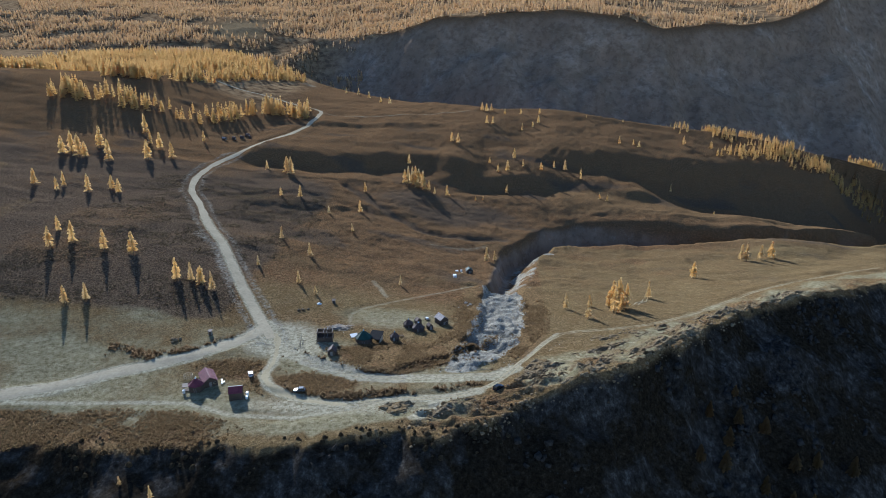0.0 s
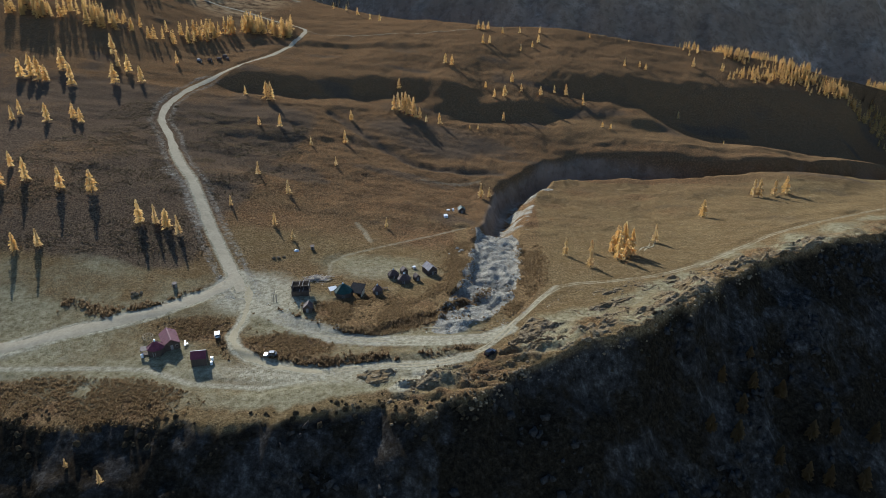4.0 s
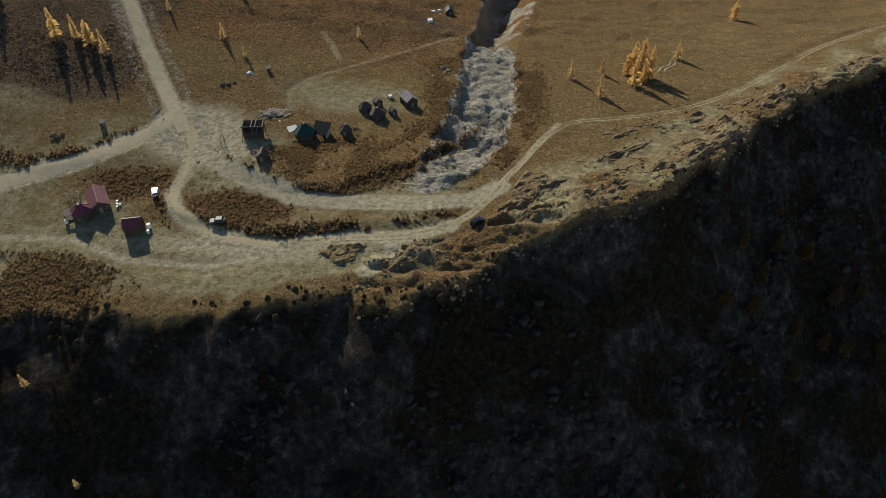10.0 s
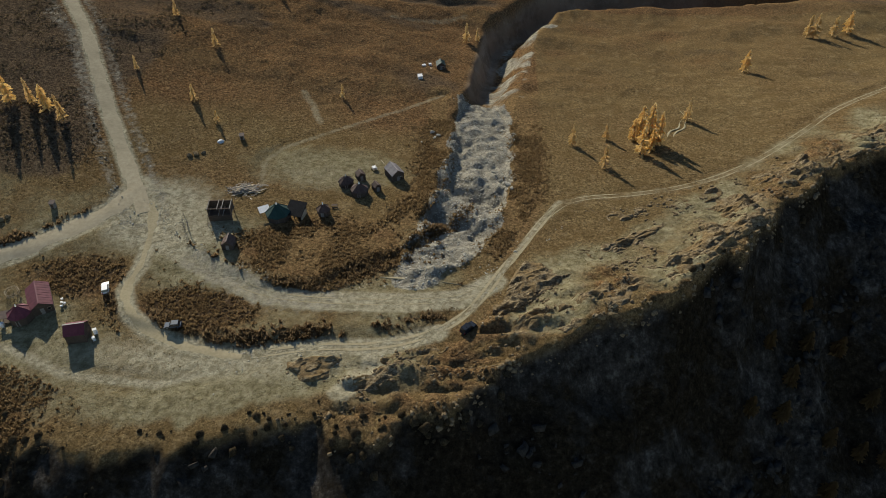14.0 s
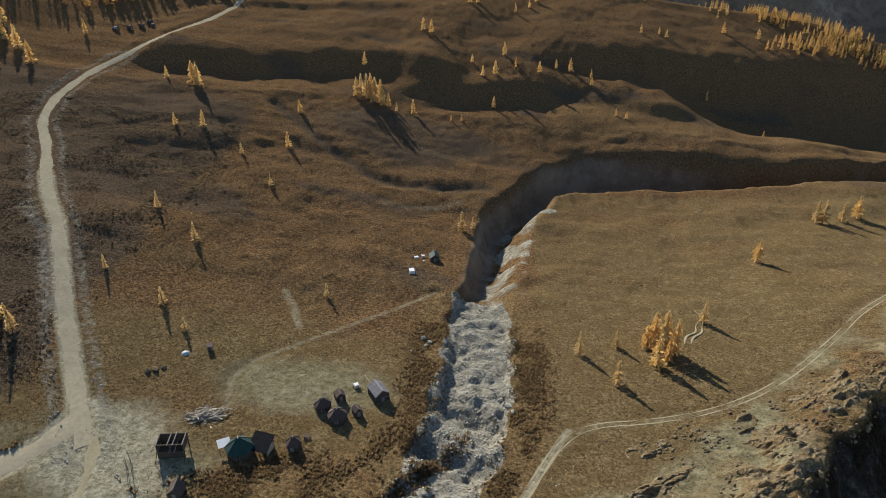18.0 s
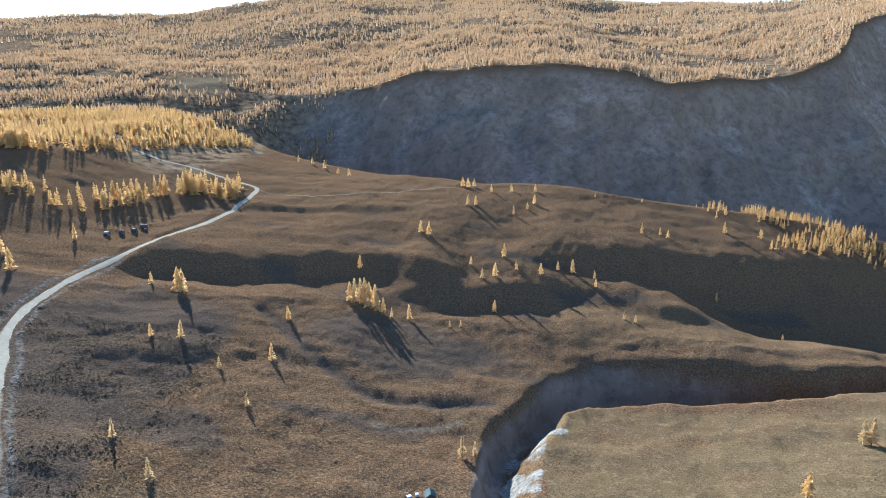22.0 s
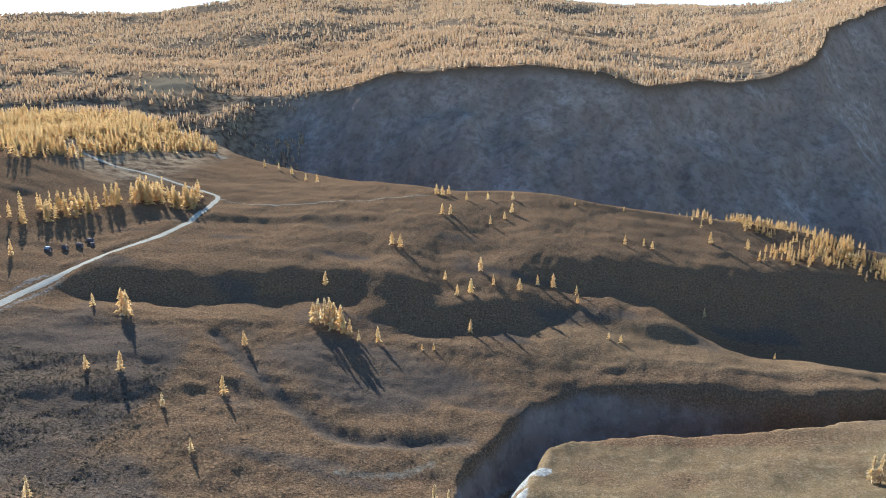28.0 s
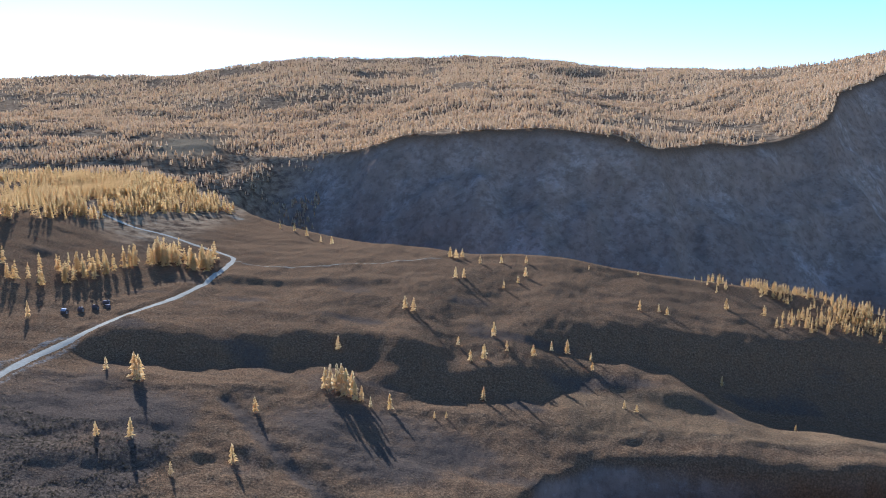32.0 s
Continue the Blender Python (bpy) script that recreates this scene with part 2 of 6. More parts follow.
WOODS = leaf_material("woods_needles", (0.68, 0.47, 0.18), (0.82, 0.61, 0.28))
# paler, greyer needles for distant trees: haze painted into the colour
HAZED_WOODS = leaf_material("hazed_woods_needles", (0.60, 0.455, 0.285), (0.77, 0.615, 0.41))


def twig_material(name, a, b):
    n = Nodes(name)
    f = n.noise(0.25, 5, rough=0.8)
    col = n.ramp(f, (0.38, tuple(v * 0.6 for v in a)), (0.62, b))
    col = n.mix(n.ramp(n.island(), (0.0, 0.0), (1.0, 0.8)), col, n.ramp(f, (0.38, tuple(v * 0.5 for v in a)), (0.62, a)))
    n.bump(f, 1.0, 0.25)
    thin = n.t.nodes.new("ShaderNodeBsdfTranslucent")
    n.put(thin.inputs["Color"], col)
    both = n.t.nodes.new("ShaderNodeMixShader")
    both.inputs[0].default_value = 0.6
    n.done(col, 1.0, 0, 0.0)
    n.t.links.new(n.shader.outputs[0], both.inputs[1])
    n.t.links.new(thin.outputs[0], both.inputs[2])
    n.t.links.new(both.outputs[0], n.t.nodes["Material Output"].inputs["Surface"])
    return n.mat


BUSH = twig_material("bush_twigs", (0.18, 0.122, 0.066), (0.36, 0.25, 0.138))
RUST = twig_material("rusty_twigs", (0.19, 0.128, 0.064), (0.38, 0.26, 0.135))
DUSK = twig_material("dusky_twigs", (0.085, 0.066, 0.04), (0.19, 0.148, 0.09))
STRAW = twig_material("dry_straw", (0.17, 0.125, 0.062), (0.38, 0.29, 0.155))
BARK = plain_material("bark", (0.07, 0.05, 0.035), (0.16, 0.12, 0.085), 0.3, 0.95)


# ---- land: one height function for the whole place ----
def smooth(a):
    a = np.clip(a, 0, 1)
    return a * a * (3 - 2 * a)


def curve(x, *pts):
    """Smoothed polyline y(x) through the given bends."""
    px, py = zip(*pts)
    return (np.interp(x - 4, px, py) + np.interp(x, px, py) + np.interp(x + 4, px, py)) / 3


# the value noise that gives all grounds their unevenness
LATTICE = np.random.RandomState(7).rand(257, 257)


def rough(x, y, size):
    u, v = np.asarray(x) / size + 91.3, np.asarray(y) / size + 47.7
    i, j = np.floor(u).astype(int), np.floor(v).astype(int)
    a, b = smooth(u - i), smooth(v - j)
    i, j = i % 256, j % 256
    p, q = LATTICE[i, j] * (1 - a) + LATTICE[i + 1, j] * a, LATTICE[i, j + 1] * (1 - a) + LATTICE[i + 1, j + 1] * a
    return (p * (1 - b) + q * b) * 2 - 1


def off_line(x, y, pts):
    best = np.full(np.shape(x), 1e9)
    for (ax, ay), (bx, by) in zip(pts, pts[1:]):
        dx, dy = bx - ax, by - ay
        t = np.clip(((x - ax) * dx + (y - ay) * dy) / max(dx * dx + dy * dy, 1e-6), 0, 1)
        best = np.minimum(best, np.hypot(x - ax - t * dx, y - ay - t * dy))
    return best


def cliff_edge(x):
    """The lip where the plateau breaks off into the valley on the camera's side."""
    e = curve(x, (-900, -10), (-400, -40), (-190, -36), (-108, -37), (-62, -36), (-50, -28), (-44, -27), (-39, -26), (-34, -24), (-29, -29), (-25, -32), (-20, -31), (-8, -26), (3, -18), (24, -2), (54, 13), (74, 33), (94, 57), (127, 83), (172, 113), (197, 131), (300, 200), (420, 300), (900, 700))
    return e + 3.0 * rough(x, 0 * x, 9) + 1.9 * rough(x, 0 * x + 50, 3.7) + 0.8 * rough(x, 0 * x + 80, 1.7)


def far_meadow(x, y):
    """The bare grassy shoulder on the wooded side of the far valley."""
    return np.exp(-(((x + 625 + 0.18 * (y - 1420)) / 100) ** 2 + ((y - 1430) / 185) ** 2) ** 2)


def crest(x):
    """The far brink of the plateau, over the gorge."""
    return curve(x, (-1500, 1050), (-620, 1000), (-420, 880), (-262, 740), (-113, 620), (-25, 566), (123, 540), (226, 528), (330, 505), (420, 470), (700, 420)) + 6 * rough(x, 0 * x, 40)


def far_rim(x):
    """The upper edge of the shaded wall across the gorge."""
    return curve(x, (-3000, 1900), (-900, 1620), (-620, 1440), (-363, 1350), (-243, 1300), (-154, 1265), (-59, 1235), (91, 1205), (230, 1188), (286, 1185), (311, 1215), (390, 1260), (472, 1300), (556, 1340), (636, 1390), (687, 1450), (750, 1560), (960, 1800), (1426, 2300), (1900, 2900), (3000, 3600)) + 12 * rough(x, 0 * x, 90) + 6 * rough(x, 0 * x, 33)


RAVINE = [(-14, 22), (-6, 40), (-1, 60), (1, 90), (-1, 130), (2, 170), (6, 215), (12, 228), (19, 240), (27, 257), (40, 272), (62, 283), (100, 287), (150, 290), (200, 297), (290, 326), (420, 380), (700, 420)]


def to_ravine(x, y):
    """Distance to the ravine's axis, its way along (by y, then x) and the side (over 0: right bank)."""
    best, along, side = np.full(np.shape(x), 1e9), np.zeros(np.shape(x)), np.zeros(np.shape(x))
    done = 0.0
    for (ax, ay), (bx, by) in zip(RAVINE, RAVINE[1:]):
        dx, dy = bx - ax, by - ay
        n = math.hypot(dx, dy)
        t = np.clip(((x - ax) * dx + (y - ay) * dy) / n**2, 0, 1)
        d = np.hypot(x - ax - t * dx, y - ay - t * dy)
        near = d < best
        best, along = np.where(near, d, best), np.where(near, done + t * n, along)
        side = np.where(near, np.sign((x - ax) * dy - (y - ay) * dx), side)
        done += n
    return best, along - 15.8, side


# rolling ground of the plateau: rows go away from the lip, columns from left to right
ROLL = [
    [17, -1, -14, -19, -11, -1, 12, 31, 51, 72],
    [35, 21, 9, 1, -4, -5, 3, 16, 28, 45],
    [48, 35, 26, 24, 9, -13, -11, -2, 7, 17],
    [57, 45, 31, 19, 7, -18, -33, -24, -16, -18],
    [61, 50, 37, 19, 5, -15, -40, -36, -39, -56],
    [59, 50, 41, 23, 9, -4, -20, -26, -43, -67],
    [54, 48, 39, 22, 16, 10, 0, -8, -24, -48],
    [47, 41, 39, 30, 22, 28, 22, 11, 1, -18],
    [38, 25, 32, 38, 22, 25, 35, 31, 23, 13],
]
ROLL_X, ROLL_Y, STEP_X, STEP_Y = -600.0, -60.0, 110.0, 85.0


def spline(f):
    return (1 - f) ** 3 / 6, (3 * f**3 - 6 * f**2 + 4) / 6, (-3 * f**3 + 3 * f**2 + 3 * f + 1) / 6, f**3 / 6


def rolling(x, y):
    table = np.array(ROLL, float)
    u = np.clip((x - ROLL_X) / STEP_X, 0, table.shape[1] - 1.001)
    v = np.clip((y - ROLL_Y) / STEP_Y, 0, table.shape[0] - 1.001)
    i, j = np.floor(u).astype(int), np.floor(v).astype(int)
    z = np.zeros(np.shape(x))
    for a, wa in enumerate(spline(u - i)):
        for b, wb in enumerate(spline(v - j)):
            z = z + wa * wb * table[np.clip(j + b - 1, 0, table.shape[0] - 1), np.clip(i + a - 1, 0, table.shape[1] - 1)]
    return z


def bank(x, y, x0, x1, high, wide, back, *pts, dip=0.0):
    """A bank that rises away from the lip: high metres over wide metres, fading out behind over back metres; dip: a hollow at its foot."""
    d = y - curve(x, *pts) - 2.0 * rough(x, y, 14) - 1.2 * rough(x, y, 6) - min(wide * 0.12, 4.0) * rough(x, y, 37)
    soft = 14 + 4.5 * max(high - 3, 0)
    ends = smooth((x - x0) / soft) * smooth((x1 - x) / soft)
    return ends * (high * smooth(d / wide + 0.5) * np.exp(-np.maximum(d, 0) / back) - dip * np.exp(-((d / wide + 0.5) / 0.7) ** 2))


GULLY = [(-124, 302), (-111, 290), (-93, 269), (-75, 251), (-53, 234), (-37, 233), (-19, 238), (0, 246)]


def features(x, y):
    z = bank(x, y, -86, 2, 1.2, 5, 24, (-90, 32), (-81, 27), (-67, 19), (-55, 13.5), (-41, 14.5), (-33, 20.5), (-21, 27.5), (-15, 35), (-8, 45), (5, 60))
    z = z + bank(x, y, -98, 0, 1.0, 5, 22, (-98, 12), (-87, 3.5), (-76, 0.5), (-63, -4), (-54, -4.6), (-42, -2.3), (-30, 0), (-18, -0.5), (-8, 5), (0, 13))
    z = z + bank(x, y, -150, -98, 0.4, 6, 20, (-190, 12), (-140, 18), (-112, 25), (-95, 34))
    # long folds of the heath, steep towards the lip
    z = z + bank(x, y, -232, -10, 7.0, 30, 75, (-260, 322), (-225, 338), (-190, 346), (-140, 362), (-100, 372), (-65, 376), (-30, 368), dip=4.5)
    z = z + bank(x, y, -70, 140, 5.4, 28, 55, (-70, 350), (-40, 352), (-12, 356), (5, 366), (48, 382), (92, 378), (120, 366), (150, 346), dip=2.6)
    z = z + bank(x, y, 10, 620, 11, 38, 60, (10, 424), (53, 432), (93, 426), (133, 424), (174, 429), (217, 436), (285, 438), (420, 450), dip=4.0)
    z = z - 15 * np.exp(-((y - curve(x, (100, 392), (160, 378), (230, 378), (320, 386), (420, 400))) / 36) ** 2) * smooth((x - 105) / 70)
    z = z + bank(x, y, -60, 240, 1.5, 12, 24, (-60, 322), (-22, 326), (11, 324), (43, 325), (75, 321), (107, 319), (139, 320), (170, 322), (240, 334), dip=0.2)
    z = z + bank(x, y, -200, -130, 1.1, 9, 26, (-205, 232), (-190, 237), (-171, 252), (-151, 258), (-125, 262), dip=0.3)
    z = z + bank(x, y, -185, -60, 1.3, 11, 30, (-190, 218), (-170, 224), (-148, 231), (-121, 246), (-102, 256), (-74, 257), (-50, 250), dip=0.4)
    z = z + bank(x, y, -200, -95, 1.3, 13, 26, (-200, 292), (-162, 297), (-126, 314), (-95, 322), dip=0.4)
    z = z + bank(x, y, -240, -60, 1.6, 12, 30, (-240, 468), (-174, 470), (-104, 478), (-60, 484), dip=0.8)
    # a drainage line, and a mound at the tongue's far end
    z = z - 1.8 * np.exp(-(off_line(x, y, GULLY) / (4.5 + 1.5 * rough(x, y, 9))) ** 2)
    z = z + 5.5 * np.exp(-((x - 205) / 48) ** 2 - ((y - 272) / 20) ** 2) + 2.0 * np.exp(-((x - 165) / 60) ** 2 - ((y - 246) / 9) ** 2)
    # the raised lip over the cliff
    z = z + 4.0 * np.exp(-((y - cliff_edge(x) - 4) / 13) ** 2) * smooth((x - 5) / 30) * smooth((200 - x) / 60)
    # brow of the forest hill
    z = z + 26 * smooth((-230 - x) / 190) * smooth((y - 300) / 160)
    return z


def plateau(x, y):
    return rolling(x, y) + features(x, y)


def rubble(x, y):
    """How much a place belongs to the pale rubble that fills the ravine's head."""
    d, s, side = to_ravine(x, y)
    reach = np.interp(s, [-16, -6, 10, 30, 60, 96, 110], [8, 11, 12.5, 12.5, 12.5, 11, 6]) + 2.0 * rough(x, y, 7)
    return smooth((reach - d) / 2.5) * smooth((104 - s) / 10)


def s_of(x, y):
    return to_ravine(x, y)[1] + 0.35 * (x - 2)


def ravine_cut(x, y):
    d, s, side = to_ravine(x, y)
    deep = np.interp(s, [-16, 24, 80, 98, 112, 150, 205, 250, 400, 520], [0, 1.8, 2.6, 4.0, 8.0, 11, 14, 18, 27, 36])
    floor = np.interp(s, [0, 80, 110, 225, 300], [7, 9, 2, 2.5, 9])
    left = np.interp(s, [0, 80, 110, 160, 180, 194, 208, 227, 247, 271, 309, 360, 410, 600], [9, 11, 6.5, 8.5, 9.5, 11, 10, 11, 16, 24, 18, 13, 10, 20])
    right = np.interp(s, [0, 80, 110, 160, 180, 208, 227, 247, 271, 309, 360, 410, 600], [9, 12, 15, 18, 19, 15, 11, 13, 15, 16, 13, 14, 26])
    wide = np.where(side > 0, right, left) + 1.6 * rough(x, y, 11) + 0.7 * rough(x, y, 4)
    wall = smooth((wide - d) / np.maximum(wide - floor, 2))
    return -deep * wall + smooth((s - 100) / 20) * smooth(4 * wall * (1.02 - wall)) * (1.3 * rough(x, y, 6) + 0.8 * rough(x, y, 2.7))


def height(x, y, fine=True):
    x, y = np.asarray(x, float), np.asarray(y, float)
    z = plateau(x, y)
    # a bench along the far rim of the ravine
    z = z + 5 * smooth((x - 30) / 60) * smooth((330 - x) / 50) * smooth((y - 298) / 14) * smooth((405 - y) / 70)
    if fine:
        heath = smooth((y - 95) / 60)
        z = z + rough(x, y, 34) * (0.5 + 1.1 * heath) + rough(x, y, 13) * (0.15 + 0.5 * heath) + rough(x, y, 4) * (0.09 + 0.24 * heath) + rough(x, y, 2.1) * (0.05 + 0.12 * heath)
        z = z + heath * (0.5 * rough(x * 0.3 + 0.2 * y, y, 11) + 0.32 * rough(x * 0.4 - 0.1 * y, y, 5)) * np.exp(-np.maximum(x - 30, 0) / 60 * (y < 280))
    z = z + ravine_cut(x, y)
    if fine:
        lip = np.exp(-((y - cliff_edge(x) - 11) / 15) ** 2) * smooth((x + 45) / 30) * smooth((240 - x) / 60)
        z = z + lip * (1.5 * np.abs(rough(x * 0.8, y * 1.5, 9)) ** 1.5 + 1.9 * np.abs(rough(x + 0.5 * y, y * 1.3, 4.6)) + 1.1 * np.abs(rough(x * 0.7 + 0.4 * y, y - 0.5 * x, 2.3)) - 1.2)
        r = rubble(x, y)
        z = z + r * (1.1 * np.abs(rough(0.8 * x - 0.6 * y, 0.6 * x + 0.8 * y, 6.3)) + 0.7 * rough(0.6 * x + 0.8 * y, 0.8 * x - 0.6 * y, 3.7) + 0.5 * rough(0.9 * x + 0.43 * y, 0.9 * y - 0.43 * x, 1.9) + 1.4 * rough(x, y, 15) - 4.2 * np.exp(-((s_of(x, y) - 27) / 5.5) ** 2) - 3.2 * np.exp(-((s_of(x, y) - 6) / 4.5) ** 2))
    # right flank of the tongue and of the wooded hill, falling to the side valley
    z = z - 0.62 * np.maximum(x - 310 - 30 * rough(x, y, 120) - 0.25 * np.maximum(y - 420, 0), 0)
    # valley side below the lip
    e = cliff_edge(x)
    e = e + (curve(x, (-900, -10), (-400, -40), (-100, -36), (-20, -22), (24, -4), (80, 38), (197, 131), (420, 300), (900, 700)) - e) * smooth((e - y) / 30)
    d = (e - y) * 0.80
    crags = 3.4 * rough(x, y * 0.5, 16) + 2.2 * rough(x, y, 6.5) + 4 * rough(x, y * 0.6, 45)
    sheer = smooth((x + 50) / 70)
    slope = sheer * (1.2 * np.minimum(d, 9) + 0.88 * np.maximum(d - 9, 0)) + (1 - sheer) * (0.5 * np.minimum(d, 16) + 0.85 * np.maximum(d - 16, 0))
    drop = np.where(d > 0, slope + crags * smooth(d / 18) * (1 if fine else 0), 0)
    ze = plateau(x, e)
    z = np.where(d > 0, ze * (1 - smooth(d / 40)) + 0 * d - drop, z)
    z = np.maximum(z, -420 + 0.02 * np.abs(y))
    # gorge behind the crest, its far wall and the wooded uplands
    c = crest(x)
    b = y - c
    gorge = plateau(x, c) - 0.10 * np.maximum(b, 0) - 0.62 * np.maximum(b - 14, 0)
    z = np.where(b > 0, np.maximum(gorge, -330), z)
    f = far_rim(x)
    g = f - y
    rimz = curve(x, (-3000, 190), (-900, 120), (-620, 95), (-481, 70), (-363, 68), (-243, 84), (-154, 108), (-68, 118), (91, 124), (165, 122), (230, 110), (286, 92), (311, 95), (390, 97), (472, 98), (556, 106), (636, 128), (687, 150), (750, 196), (960, 250), (1426, 380), (1900, 450), (3000, 500)) + 4 * rough(x, y, 60)
    gentle = np.interp(x, [-900, -560, -430, -330, -230], [0.14, 0.17, 0.28, 0.8, 1.0])
    face = rimz - gentle * (0.95 * np.maximum(g, 0) + 0.3 * np.minimum(np.maximum(g, 0), 60)) + (18 * rough(x, y, 120) + 13 * rough(x * 1.1, y * 0.9, 48) + 7 * rough(x, y * 1.4, 21)) * smooth(g / 60) * np.clip(gentle * 1.3 - 0.2, 0.12, 1)
    z = np.where((g > 0) & (b > 60), np.maximum(z, face), z)
    k = np.maximum(-g, 0)
    lift = np.maximum(rimz + 8, curve(np.arctan2(x, y) * 100, (-80, 330), (-62, 348), (-52, 374), (-41, 374), (-33, 446), (-27, 486), (-19, 500), (1, 528), (11, 478), (20, 424), (28, 433), (38, 378), (41, 395), (45, 445), (49, 428), (60, 480), (80, 540)))
    far = np.hypot(x, y)
    span = np.maximum(4300 - np.hypot(x, f), 400)
    up = rimz + (lift - rimz) * np.clip(k / span, 0, 1.02) ** 1.12
    hills = 24 * rough(x, y, 620) + 9 * rough(x, y, 260) + 3.5 * rough(x, y, 95)
    up = up + hills * smooth(k / 500) * smooth((5200 - far) / 1500)
    z = np.where(g <= 0, up, z)
    return z


# ---- the ground: one sheet to the horizon ----
def spans(*runs):
    """Grid lines from runs of (start, end, step)."""
    return np.concatenate([np.arange(a, b, s) for a, b, s in runs])


def polyline(pts, step):
    """Evenly spaced points along a line with softened bends."""
    p = np.array(pts, float)
    for _ in range(3):
        q, r = 0.75 * p[:-1] + 0.25 * p[1:], 0.25 * p[:-1] + 0.75 * p[1:]
        p = np.concatenate([p[:1], np.stack([q, r], 1).reshape(-1, p.shape[1]), p[-1:]])
    s = np.r_[0, np.cumsum(np.hypot(*np.diff(p[:, :2], axis=0).T))]
    n = max(2, int(s[-1] / step))
    return np.stack([np.interp(np.linspace(0, s[-1], n), s, c) for c in p.T], 1)


MAIN = [(-199, 520), (-196, 481), (-201, 420), (-215, 381), (-225, 335), (-229, 300), (-226, 259), (-215, 227), (-199, 204), (-184, 177), (-172, 158), (-159, 141), (-146, 119), (-130, 92), (-116, 70), (-107, 56), (-98, 42)]
FAR_ROAD = [(-199, 520), (-202, 532), (-220, 546), (-240, 559), (-265, 571), (-284, 576), (-301, 574), (-318, 579), (-339, 592), (-364, 608), (-400, 640)]
LEFT = [(-104, 54), (-107, 42), (-116, 32), (-127, 22), (-140, 14), (-152, 8), (-168, -3), (-230, -22)]
LOOP = [(-98, 47), (-93, 36), (-90, 20), (-91, 11), (-86, 2), (-77, -4), (-66, -8), (-53, -10)]
PALE = [(-98, 42), (-88, 30), (-75, 22), (-65, 17), (-54, 11), (-38, 9), (-14, 9), (-2, 11), (6, 18)]
UPPER = [(-53, -10), (-36, -6), (-20, -6), (-7, -1), (1, 7), (7, 20), (16, 39), (25, 57)]
RIGHT = [(18, 44), (26, 56), (34, 60), (46, 61), (65, 66), (86, 79), (114, 108), (133, 131), (169, 160), (230, 200)]
LOW = [(-230, -14), (-160, -12), (-127, -10), (-112, -10), (-94, -17), (-70, -19), (-52, -12)]
SAND = [(-46, 208), (-34, 211), (-24, 215), (-12, 226)]
SPUR = [(-22, -6), (-21, -12), (-27, -20)]
SCAR = [(-69, 123), (-63, 113), (-58, 101)]
CREST_TRACK = [(-196, 522), (-157, 509), (-122, 516), (-80, 534), (-34, 548)]
BRINK_SCAR = [(-292, 716), (-276, 712), (-256, 697)]
FAN = [(-176, 148), (-160, 134), (-147, 110), (-135, 93)]
HUT_PATH = [(-67, 56), (-70, 72), (-66, 82), (-47, 101), (-30, 118), (-16, 134)]


